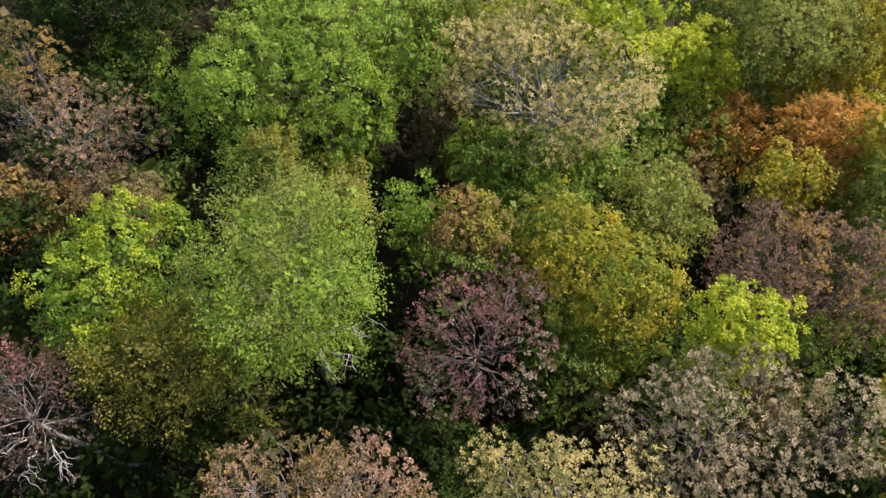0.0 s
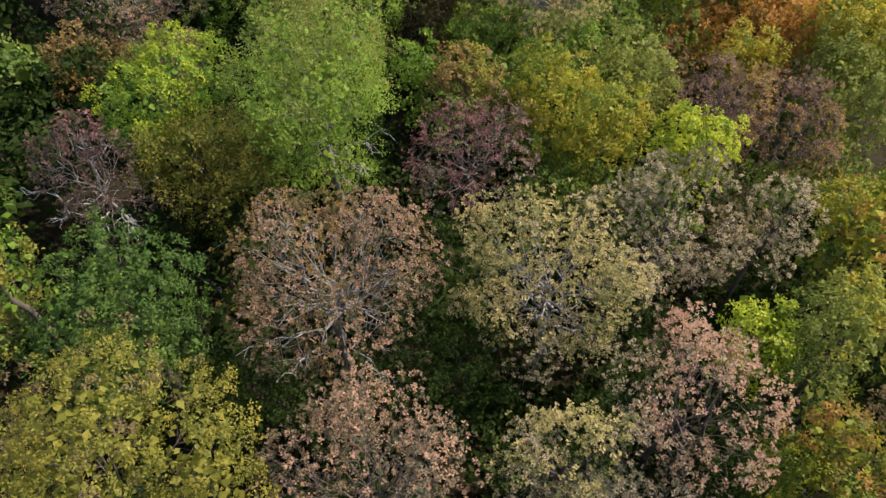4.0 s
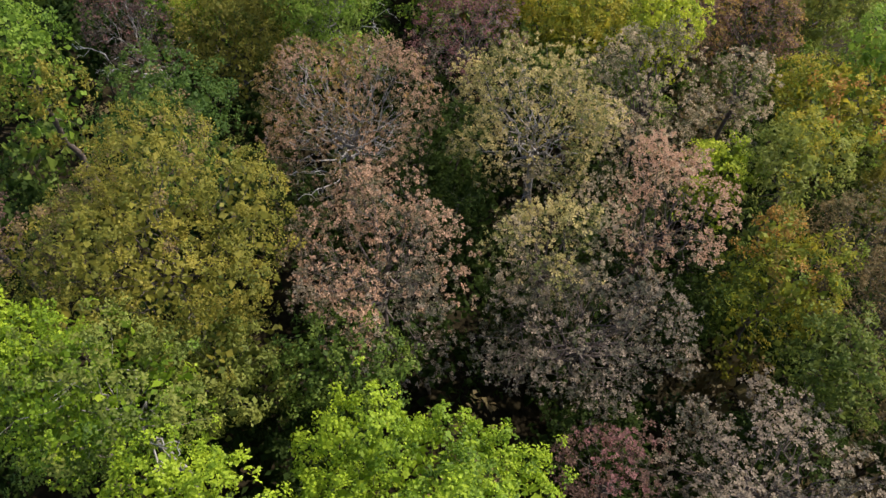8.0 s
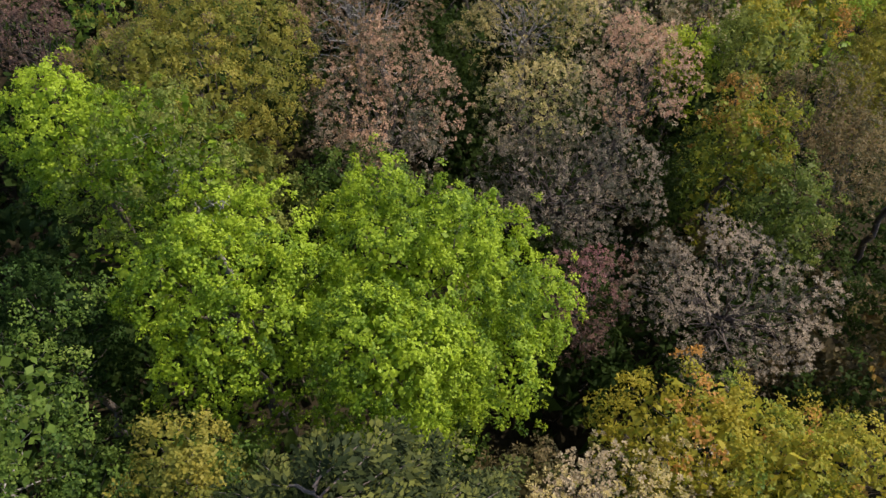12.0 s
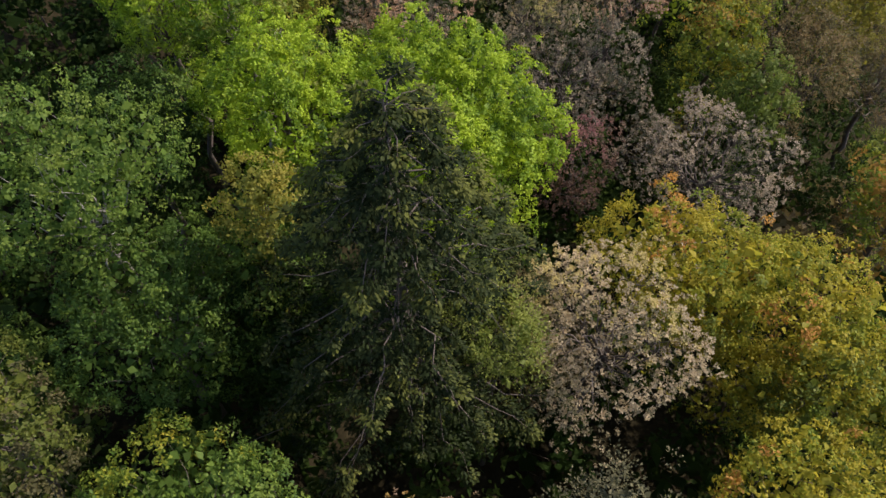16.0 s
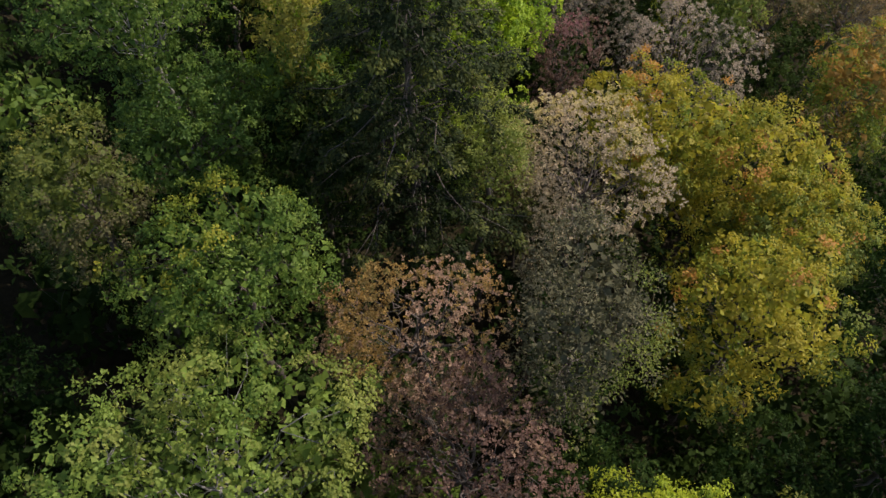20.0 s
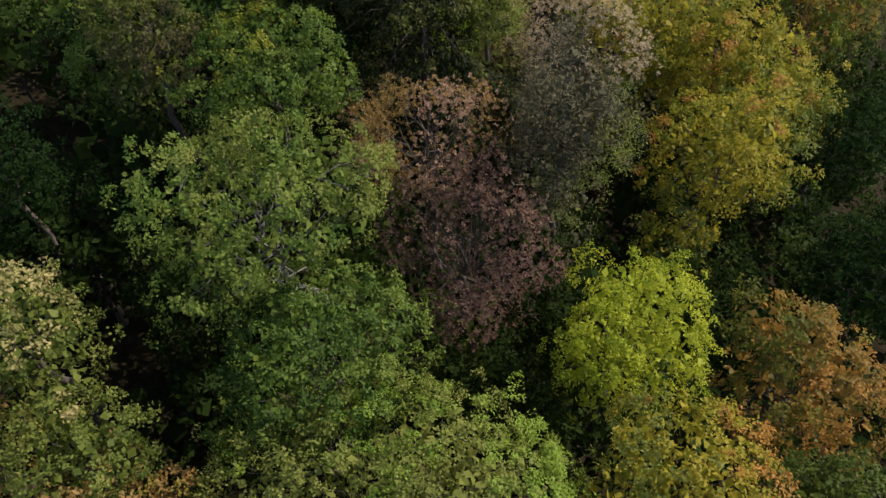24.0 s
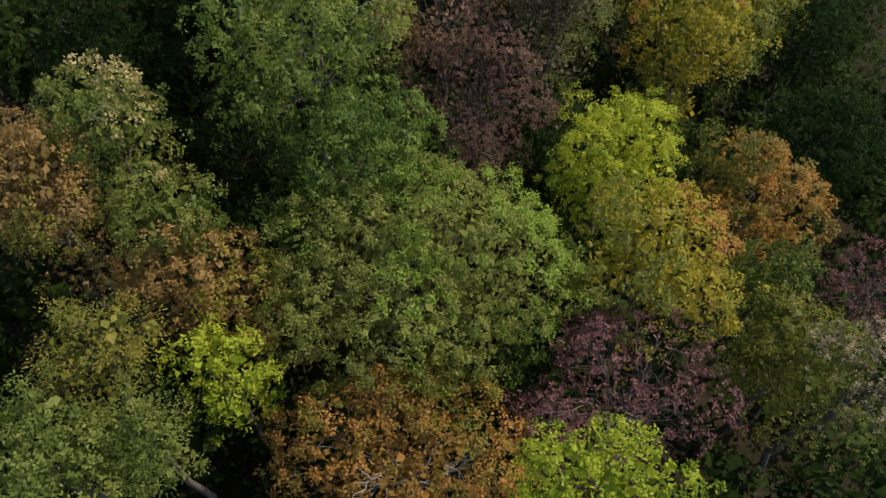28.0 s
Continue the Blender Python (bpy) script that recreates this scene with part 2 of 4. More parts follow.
# How the leaves of each kind of crown sit: tuft radius and spacing, leaves a tuft, length, width, and how they point.
STYLES = {
    "rosette": dict(fall=0.15, even=True, relief=0.10, clump=0.10, tuft=0.075, gap=0.32, count=15, length=0.088, width=0.66, spread=1.0, droop=-0.1, scatter=0.6, shell=0.42, twigs=0.9, mottle=0.3),
    "sparse": dict(relief=0.18, clump=0.45, tuft=0.075, gap=0.31, count=9, length=0.115, width=0.58, spread=0.9, droop=0.0, scatter=0.7, shell=0.45, twigs=1.1, mottle=0.2),
    "fine": dict(ragged=0.55, dome=True, hub=0.5, clump=0.5, tuft=0.3, gap=0.55, count=40, length=0.108, width=0.6, spread=1.2, droop=0.25, scatter=1.0, shell=0.28, twigs=0.5),
    "wispy": dict(hub=0.5, clump=0.8, tuft=0.30, gap=0.50, count=32, length=0.105, width=0.58, spread=1.2, droop=0.4, scatter=1.0, shell=0.45, twigs=1.0),
    "maple": dict(mottle=0.2, fall=0.4, ragged=0.25, dome=True, hub=0.6, relief=0.6, clump=0.35, tuft=0.25, gap=0.44, count=32, length=0.125, width=0.72, spread=0.8, droop=0.55, scatter=0.85, shell=0.12, twigs=0.2),
    "leafy": dict(ragged=0.6, dome=True, clump=0.5, tuft=0.31, gap=0.58, count=30, length=0.132, width=0.62, spread=0.9, droop=0.25, scatter=0.9, shell=0.28, twigs=0.5),
}


def lobe_set(rng, R, ry, rz, lobes, lump, skirt):
    """Centres and radii of the rounded masses that make up a crown about the origin, and of the looser ones below them."""
    k = np.arange(lobes) + 0.5
    z = 1 - 1.35 * k / lobes
    ang = k * 2.39996 + rng.uniform(0, 6.28)
    flat = np.sqrt(np.maximum(1 - z * z, 0))
    d = unit(np.stack([flat * np.cos(ang), flat * np.sin(ang), z], -1) + rng.normal(size=(lobes, 3)) * 0.2)
    r = lump * rng.uniform(0.65, 1.3, lobes)
    swell = 1 + 0.13 * np.sin(2 * ang + rng.uniform(0, 6)) + rng.normal(size=lobes) * 0.10
    c = d * np.clip(swell - r, 0.3, 0.95)[:, None]
    m = skirt
    a = np.arange(m) * 6.283 / max(m, 1) + rng.uniform(0, 6)
    deep = rng.uniform(-1.9, -0.5, m)
    low = np.stack([0.5 * np.cos(a), 0.5 * np.sin(a), deep], -1) + rng.normal(size=(m, 3)) * 0.08
    c = np.vstack([c, low, [[0, 0, 0.0]]])
    r = np.concatenate([r, lump * rng.uniform(1.0, 1.4, m), [0.5]])
    return c * (R, ry, rz), r[:, None] * np.array([[R, (R + ry) / 2, (R + rz) / 2]])


def tree(name, label, x, y, z, R, rz, style, leaf, bark=None, ry=None, lobes=None, lump=None, dens=1.0, size=1.0, base=None,
         trunk=None, seed=1, group="trees of the wood", blend=None, skirt=6, limbs=99, tone=0.0, bare=()):
    """A broadleaf tree with its crown about (x, y, z), reaching R east and west, ry north and south and rz up; base: where the trunk
    stands, from the crown's middle. Parts: trunk, each limb, twigs, crown."""
    rng = np.random.default_rng(seed * 7919 + 13)
    st = STYLES[style]
    ry = ry or R
    lobes = lobes or int(np.clip(9 + 4.2 * R, 10, 30))
    lump = lump or float(np.clip(0.50 - 0.045 * R, 0.29, 0.44))
    bx, by = base or (rng.uniform(-0.15, 0.15) * R, rng.uniform(-0.15, 0.15) * R)
    foot = np.array([x + bx, y + by, 0.0])
    foot[2] = ground_z(foot[0], foot[1]) - 0.15
    heart = np.array([x, y, z]) - foot
    ob = new(name)
    ob.location = foot
    tagged(ob, label, "tree", group)

    lc, lr = lobe_set(rng, R, ry, rz, lobes, lump, skirt)
    # tufts on the skin of the lobes
    gap = st["gap"] * size
    soft = st["clump"] > 0.5 or "dome" in st
    pts, outs, owner, spray, keep = [], [], [], [], []
    for i, (c, r) in enumerate(zip(lc, lr)):
        area = 4 * np.pi * (r.prod() ** (2 / 3))
        inner = 0.5 if i >= lobes else 1.0
        n = int(area / gap**2 * dens * 0.92 * inner) + 3
        d = even_dirs(rng, n) if st.get("even") else ball_dirs(rng, n)
        hubs = even_dirs(rng, max(4, int(area / st.get("hub", 0.8))))
        near = np.argmax(d @ hubs.T, 1)
        d = unit(d + st["clump"] * (hubs[near] - d) * rng.random((n, 1)) ** 0.7)
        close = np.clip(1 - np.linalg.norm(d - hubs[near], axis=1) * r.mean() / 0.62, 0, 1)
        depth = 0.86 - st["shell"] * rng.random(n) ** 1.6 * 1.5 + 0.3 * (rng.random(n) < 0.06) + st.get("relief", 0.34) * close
        stick = np.where(rng.random(len(hubs)) < 0.2, rng.uniform(0.15, 0.42, len(hubs)) / r.mean(), 0) * (st.get("ragged", 1.0) if soft else 0.15)
        depth = depth + stick[near] * np.clip(close * 2, 0, 1) - (0.12 * st.get("ragged", 1.0) if soft else 0.0) * (close < 0.15)
        thin = (close < 0.15) & (rng.random(n) < (0.6 * st.get("ragged", 1.0) if soft else 0.0))
        wob = 1 + 0.10 * np.sin(d[:, 0] * 7 + i) * np.sin(d[:, 1] * 6 + 2 * i) + 0.07 * rng.normal(size=n)
        pts.append(c + d * r * (depth * wob)[:, None])
        outs.append(d)
        owner.append(np.full(n, i))
        # random tint per spray, plus shading in colour: darker between sprays, lighter where they jut
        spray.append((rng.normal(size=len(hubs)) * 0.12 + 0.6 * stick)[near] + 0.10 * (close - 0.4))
        keep.append(~thin)
    pts, outs, owner, spray, keep = [np.concatenate(q) for q in (pts, outs, owner, spray, keep)]
    for i, (c, r) in enumerate(zip(lc, lr)):
        inside = (((pts - c) / r) ** 2).sum(-1) < 0.8
        keep &= ~(inside & (owner != i) & (rng.random(len(pts)) < 0.95))
    keep &= (outs[:, 2] > -0.35) | (rng.random(len(pts)) < 0.3)
    keep &= rng.random(len(pts)) < np.clip(1.05 + st.get("fall", 0.55) * pts[:, 2] / rz, 0.4, 1)
    bald = rng.random(len(lc)) < 0.1 * st.get("ragged", 1.0)
    keep &= ~bald[owner] | (rng.random(len(pts)) < 0.35)
    pts, outs, owner, spray = pts[keep], outs[keep], owner[keep], spray[keep]

    # leaves
    small = 0.9 if 1.0 < size < 1.5 else 1.0
    k = int(st["count"] / small**1.6)
    n = len(pts)
    tuft_r = st["tuft"] * size * rng.uniform(0.75, 1.3, n)
    d = ball_dirs(rng, n * k).reshape(n, k, 3)
    where = pts[:, None] + d * (rng.random((n, k, 1)) ** 0.5) * tuft_r[:, None, None] * st["scatter"] * 1.4
    axis = outs[:, None] * 0.55 + d * st["spread"] + np.array([0, 0, 0.25 - st["droop"]])
    face = outs[:, None] * 0.6 + np.array([0, 0, 0.7]) + rng.normal(size=(n, k, 3)) * 0.42
    if st.get("dome"):
        # the leaves lie on the outer and upper side of each small dome, overlapping like shingles
        d = unit(d + outs[:, None] * 0.75 + np.array([0, 0, 0.4]))
        where = pts[:, None] + d * (rng.random((n, k, 1)) ** 0.35) * tuft_r[:, None, None]
        axis = d * 0.35 + ball_dirs(rng, n * k).reshape(n, k, 3) * st["spread"] + np.array([0, 0, 0.1 - st["droop"]])
        face = d * 0.5 + outs[:, None] * 0.9 + np.array([0, 0, 0.25]) + rng.normal(size=(n, k, 3)) * 0.33
    length = st["length"] * size * small * rng.uniform(0.65, 1.3, n * k)
    verts, faces = blades(rng, where.reshape(-1, 3), axis.reshape(-1, 3), face.reshape(-1, 3), length, st["width"] * rng.uniform(0.8, 1.2, n * k))
    if soft:
        # larger shaded leaves deeper in each rounded mass
        deep_at, deep_out = [], []
        for c, r in zip(lc, lr):
            m = int(4 * np.pi * (r.prod() ** (2 / 3)) / (0.6 * size**2)) + 2
            q = ball_dirs(rng, m)
            deep_at.append(c + q * r * rng.uniform(0.5, 0.8, (m, 1)))
            deep_out.append(q)
        deep_at, deep_out = np.concatenate(deep_at), np.concatenate(deep_out)
        m = len(deep_at)
        v2, f2 = blades(rng, deep_at, ball_dirs(rng, m) + np.array([0, 0, -0.2]), deep_out + rng.normal(size=(m, 3)) * 0.4,
                        0.33 * size * rng.uniform(0.7, 1.3, m), rng.uniform(0.6, 0.9, m))
        inner_count = m
        verts, faces = np.vstack([verts, v2]), np.vstack([faces, f2 + len(verts)])
    else:
        inner_count = 0
    lobe_tint = rng.uniform(-0.16, 0.16, len(lc))
    swell = 0.22 * np.sin(pts[:, 0] * 1.1 + seed) * np.sin(pts[:, 1] * 0.9 + 2 * seed) + 0.1 * np.sin(pts[:, 2] * 1.7 + seed)
    # on some trees tone puts the shade or sun of their place into the tint
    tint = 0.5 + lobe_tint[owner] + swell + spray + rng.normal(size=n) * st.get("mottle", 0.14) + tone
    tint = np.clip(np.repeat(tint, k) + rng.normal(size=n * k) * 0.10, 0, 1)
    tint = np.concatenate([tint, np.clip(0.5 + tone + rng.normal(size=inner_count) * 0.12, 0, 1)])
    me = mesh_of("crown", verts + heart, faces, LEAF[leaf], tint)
    # a second colour by side; on some trees it stands for a lit or shaded side
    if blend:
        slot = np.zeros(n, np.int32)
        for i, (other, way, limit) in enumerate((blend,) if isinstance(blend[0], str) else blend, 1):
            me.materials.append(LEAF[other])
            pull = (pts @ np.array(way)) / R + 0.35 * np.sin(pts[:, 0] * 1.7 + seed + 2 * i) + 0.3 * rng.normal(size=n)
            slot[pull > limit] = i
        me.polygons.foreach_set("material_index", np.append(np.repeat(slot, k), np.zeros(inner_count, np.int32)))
    part("crown", me, ob)

    # trunk and limbs
    wood = BARK[bark or "brown"]
    girth = trunk or (0.06 + 0.038 * R)
    fork = heart + np.array([0, 0, -min(0.8 * rz, 0.5 * heart[2])])
    path = bent(rng, np.zeros((1, 3)), fork[None], 9, 0.02)
    rad = (girth * np.linspace(1.25, 0.75, 9) * np.where(np.arange(9) == 0, 1.3, 1.0))[None]
    v, f = tubes(path, rad, 9)
    part("trunk", mesh_of("trunk", v, f, wood, smooth=True), ob)
    ends = lc[:-1][:: max(1, -(-(len(lc) - 1) // limbs))] * 0.82 + heart
    starts = fork + np.clip((ends - fork) * np.array([0.04, 0.04, 0.25]), -1.5, 1.5)
    paths = bent(rng, starts, ends, 5, 0.085, sag=0.08)
    for p in paths:
        v, f = tubes(p[None], (girth * (0.2 if soft else 0.28) * np.linspace(1, 0.22, 5))[None], 5)
        part("limb", mesh_of("limb", v, f, wood, smooth=True), ob)
    # bare, bleached branches that stick out of the leaves, each with its own forks
    for far in bare:
        way = np.array(far, float)
        main = bent(rng, (fork + way * 0.25)[None], (heart + way)[None], 8, 0.06, sag=-0.04)
        v, f = tubes(main, np.linspace(0.030, 0.008, 8)[None], 5)
        start = main[0, rng.integers(3, 7, 9)]
        tip = start + (ball_dirs(rng, 9) * 0.7 + unit(way) * 0.5) * rng.uniform(0.35, 0.9, (9, 1))
        branch = part("bare_branch", mesh_of("bare_branch", v, f, BARK["bleached"], smooth=True), ob, "bleached dead branch")
        for q in bent(rng, start, tip, 5, 0.08):
            v2, f2 = tubes(q[None], np.linspace(0.014, 0.005, 5)[None], 4)
            part("fork", mesh_of("fork", v2, f2, BARK["bleached"], smooth=True), branch)
    # twigs from the limbs out to the tufts
    want = int(min(len(pts) * 0.5, 110 * st["twigs"] * max(R / 3, 0.5) ** 2))
    pick = rng.choice(len(pts), want, replace=False)
    own = np.argmin((((pts[pick] + heart)[:, None] - paths[None, :, -1]) ** 2).sum(-1), 1)
    at = rng.integers(2, 5, want)
    stem = paths[own, at]
    p = bent(rng, stem, pts[pick] + heart, 4, 0.12, sag=0.05)
    v, f = tubes(p, np.linspace(0.015, 0.005, 4)[None] * rng.uniform(0.6, 1.4, (want, 1)) * (0.7 + 0.1 * R) * (0.7 if soft else 1.0), 3)
    tagged(part("twig", mesh_of("twig", v, f, wood), ob), kind="stuff")
    return ob


def spruce(name, label, x, y, top, height, R, leaf, seed=1, bark="brown"):
    """A broad old conifer: a straight trunk, uneven whorls of drooping boughs, and on each bough its spray of needles in ragged tufts."""
    rng = np.random.default_rng(seed * 104729 + 5)
    g = float(ground_z(x, y)) - 0.15
    ob = new(name)
    ob.location = (x, y, g)
    tagged(ob, label, "tree", "trees of the wood")
    tall = top - g
    s = np.linspace(0, 1, 12)
    path = np.stack([0.06 * np.sin(5 * s), 0.06 * np.cos(4 * s) - 0.06, tall * s], -1)[None]
    v, f = tubes(path, (np.linspace(0.30, 0.02, 12))[None], 9)
    part("trunk", mesh_of("trunk", v, f, BARK[bark], smooth=True), ob)
    h = 0.1
    while h < height:
        reach = R * min(1.0, 0.06 + (h / height) ** 0.55)
        m = int(rng.integers(5, 8))
        a0 = rng.uniform(0, 6.28)
        for i in range(m):
            a = a0 + i * 6.283 / m + rng.normal() * 0.25
            l = reach * rng.choice([0.5, 0.75, 0.9, 1.0, 1.12]) * rng.uniform(0.85, 1.1) * (1 + 0.12 * math.sin(2 * a + 1.0))
            zz = tall - h + rng.normal() * 0.15
            start = np.array([[0, 0, zz]])
            end = np.array([[l * math.cos(a), l * math.sin(a), zz - l * rng.uniform(0.12, 0.5) + 0.1]])
            p = bent(rng, start, end, 7, 0.045, sag=-0.08)
            v, f = tubes(p, np.linspace(0.014 + 0.006 * l, 0.006, 7)[None], 4)
            bough = part("bough", mesh_of("bough", v, f, BARK[bark]), ob)
            # ragged tufts to both sides of the bough, wider in its middle, hanging a little
            tufts = max(4, int(l * 7.5))
            t = 0.15 + 0.85 * rng.random(tufts) ** 0.75
            step = np.minimum((t * 6).astype(int), 5)
            at = p[0, step] + (p[0, step + 1] - p[0, step]) * (t * 6 - step)[:, None]
            along = unit(end - start)
            across = unit(np.cross(along, [0, 0, 1.0]))
            off = rng.normal(size=tufts) * 0.20 * l * (1.12 - t)
            at = at + across * off[:, None] + along * (0.45 * np.abs(off))[:, None] - np.array([0, 0, 0.45]) * np.abs(off)[:, None]
            at[:, 2] += rng.normal(size=tufts) * 0.07
            k = 26
            d = ball_dirs(rng, tufts * k).reshape(tufts, k, 3) * (1.0, 1.0, 0.55)
            size = rng.uniform(0.13, 0.30, tufts)
            where = at[:, None] + d * (rng.random((tufts, k, 1)) ** 0.6) * size[:, None, None]
            lean = along * 0.5 + across * np.sign(off)[:, None] * 0.4
            axis = lean[:, None] + d * 0.8 + np.array([0, 0, -0.25])
            face = np.array([0, 0, 0.8]) + d * 0.4 + rng.normal(size=(tufts, k, 3)) * 0.35
            n = tufts * k
            v, f = blades(rng, where.reshape(-1, 3), axis.reshape(-1, 3), face.reshape(-1, 3), rng.uniform(0.07, 0.15, n), 0.5 * rng.uniform(0.8, 1.3, n))
            # tint rises along the bough: sunlit olive tips and dark inside put into colour
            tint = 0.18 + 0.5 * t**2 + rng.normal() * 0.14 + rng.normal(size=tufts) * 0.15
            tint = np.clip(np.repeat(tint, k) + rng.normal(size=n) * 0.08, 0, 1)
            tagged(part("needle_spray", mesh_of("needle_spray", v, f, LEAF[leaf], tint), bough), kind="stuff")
        h += 0.36 + 0.03 * h
    return ob


tree('broadleaf_tree', 'dusty pinkish brown broadleaf tree with tufted crown', -17.78, 23.67, 9.76, 3.95, 2.01, 'rosette', 'salmon', size=1.23, seed=1, bark='pale', ry=3.80, blend=('maroon', (0.3, -0.3, -0.5), 0.4))
tree('broadleaf_tree', 'orange-brown broadleaf tree with open crown', -18.29, 24.58, 14.07, 1.74, 1.48, 'rosette', 'copper', size=1.14, seed=2, ry=1.57)
tree('broadleaf_tree', 'dark green broadleaf tree at the back of the wood', -17.84, 32.99, 10.19, 4.42, 2.74, 'leafy', 'deep', size=1.30, seed=3, ry=2.92)
tree('broadleaf_tree', 'small bright green broadleaf tree', -17.76, 31.18, 6.43, 2.54, 2.25, 'leafy', 'spring', size=1.30, seed=4)
tree('broadleaf_tree', 'large light green fine-leaved tree with billowing crown', -6.89, 29.08, 8.68, 6.88, 4.64, 'fine', 'spring', size=1.30, seed=5, tone=0.15)
tree('broadleaf_tree', 'large cream-blossomed broadleaf tree with tufted crown', 5.03, 27.45, 9.24, 5.85, 3.76, 'rosette', 'cream', size=1.30, seed=6, bark='pale', tone=0.25, ry=4.30)
tree('broadleaf_tree', 'lime green broadleaf tree at the back of the wood', 6.96, 32.78, 9.13, 4.80, 2.98, 'leafy', 'lime', size=1.30, seed=7, tone=0.1, ry=3.17)
tree('broadleaf_tree', 'mossy green tree behind the cream tree', -0.17, 32.86, 10.09, 2.59, 1.79, 'fine', 'moss', size=1.30, seed=8)
# high tones on the next far trees put sunlit brightness into their leaf colour
tree('broadleaf_tree', 'yellow-green broadleaf tree with upright crown', 15.54, 35.27, 3.20, 3.00, 3.30, 'leafy', 'lime', size=1.30, seed=9, tone=0.35)
tree('broadleaf_tree', 'olive green wispy tree at the back', 21.25, 35.88, 6.18, 4.81, 2.98, 'leafy', 'moss', size=1.30, seed=10, ry=4.42, tone=0.5)
tree('broadleaf_tree', 'golden olive tree at the back of the wood', 26.74, 36.39, 5.57, 3.20, 4.04, 'leafy', 'gold', size=1.30, seed=11, tone=0.45)
tree('broadleaf_tree', 'golden green broadleaf tree', 22.16, 33.91, 2.32, 2.98, 2.42, 'leafy', 'gold', size=1.30, seed=12, ry=2.44, tone=0.55)
tree('broadleaf_tree', 'orange-red broadleaf tree with dense crown', 16.76, 30.42, 1.60, 3.24, 3.08, 'leafy', 'rust', size=1.30, seed=13, blend=('olive', (0, -0.6, -0.5), 0.15), tone=0.25)
tree('broadleaf_tree', 'orange broadleaf tree with rounded crown', 21.32, 27.76, 5.11, 2.83, 2.45, 'leafy', 'rust', size=1.30, seed=14, blend=('gold', (0, 0.3, -0.5), 0.5), tone=0.3)
tree('broadleaf_tree', 'small yellow-orange broadleaf tree', 17.78, 23.92, 5.97, 1.95, 1.73, 'leafy', 'gold', size=1.30, seed=15, tone=0.45)
tree('broadleaf_tree', 'dark maroon-brown broadleaf tree with twiggy crown', 14.00, 17.32, 8.88, 2.74, 2.30, 'sparse', 'maroon', size=1.14, seed=16, tone=0.45, blend=('copper', (0.5, 0, 0.3), 0.4))
tree('broadleaf_tree', 'brownish maroon broadleaf tree with open crown', 17.61, 17.02, 7.87, 2.70, 2.74, 'sparse', 'copper', size=1.15, seed=17, ry=2.86, tone=0.35, blend=('maroon', (-0.5, 0, 0.2), -0.1))
tree('broadleaf_tree', 'yellow-green broadleaf tree on the slope', 22.96, 20.94, 6.30, 3.00, 4.05, 'leafy', 'moss', size=1.30, seed=18, tone=0.5)
tree('broadleaf_tree', 'golden olive broadleaf tree on the slope', 24.20, 24.92, 7.87, 2.88, 2.61, 'leafy', 'gold', size=1.30, seed=19, tone=0.5)
tree('broadleaf_tree', 'fresh green low broadleaf tree', 4.28, 24.58, 6.23, 4.03, 1.87, 'leafy', 'spring', size=1.30, seed=20, ry=2.90)
tree('broadleaf_tree', 'small olive green broadleaf tree', -5.32, 21.47, 8.26, 1.66, 1.33, 'leafy', 'olive', size=1.25, seed=21)
tree('broadleaf_tree', 'small slender olive-orange tree', -7.53, 20.96, 11.55, 1.07, 1.44, 'fine', 'olive', size=1.14, seed=22)
tree('broadleaf_tree', 'green-yellow broadleaf tree with loose crown', -1.34, 19.50, 8.95, 1.48, 1.52, 'leafy', 'spring', size=1.19, seed=23)
tree('broadleaf_tree', 'small rust-brown broadleaf tree', 1.06, 18.53, 9.54, 1.70, 1.73, 'leafy', 'copper', size=1.15, seed=24, blend=('olive', (0.3, 0, 0.6), 0.3), tone=0.0)
tree('broadleaf_tree', 'olive-yellow broadleaf tree with mottled crown', 5.60, 17.54, 8.36, 3.05, 3.30, 'leafy', 'gold', size=1.17, seed=25, blend=('olive', (0, 0, -1), 0.0), tone=0.1)
tree('broadleaf_tree', 'yellowish lime broadleaf tree', 10.31, 21.38, 6.85, 2.35, 2.72, 'leafy', 'moss', size=1.29, seed=26, blend=('moss', (0, -0.6, -0.6), 0.1), tone=0.45)
tree('broadleaf_tree', 'orange-olive broadleaf tree with rounded crown', 7.64, 15.02, 9.68, 2.26, 2.52, 'leafy', 'gold', size=1.08, seed=27, tone=0.15)
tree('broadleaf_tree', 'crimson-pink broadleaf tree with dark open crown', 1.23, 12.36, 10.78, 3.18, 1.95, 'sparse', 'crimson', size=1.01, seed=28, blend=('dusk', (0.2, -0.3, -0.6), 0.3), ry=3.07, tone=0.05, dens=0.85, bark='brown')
tree('broadleaf_tree', 'bright lime round-crowned tree', 11.22, 12.92, 11.14, 1.63, 1.39, 'maple', 'lime', size=0.99, seed=29, tone=0.35)
tree('broadleaf_tree', 'lime green broadleaf tree with spreading crown', -12.16, 14.10, 12.49, 3.05, 2.12, 'leafy', 'spring', size=0.97, seed=30, blend=('lime', (0, 0.4, 0.7), 0.1), tone=-0.12, dens=1.25)
tree('broadleaf_tree', 'tall silvery green birch-like tree with fine leaves', -5.40, 13.49, 13.62, 3.27, 4.18, 'wispy', 'spring', size=0.94, seed=31, bark='pale', bare=((2.2, -2.4, -2.6), (3.0, -1.2, -1.0), (1.6, -2.6, -3.2)), blend=('moss', (-0.3, 0.5, 0.7), 0.2), tone=0.22)
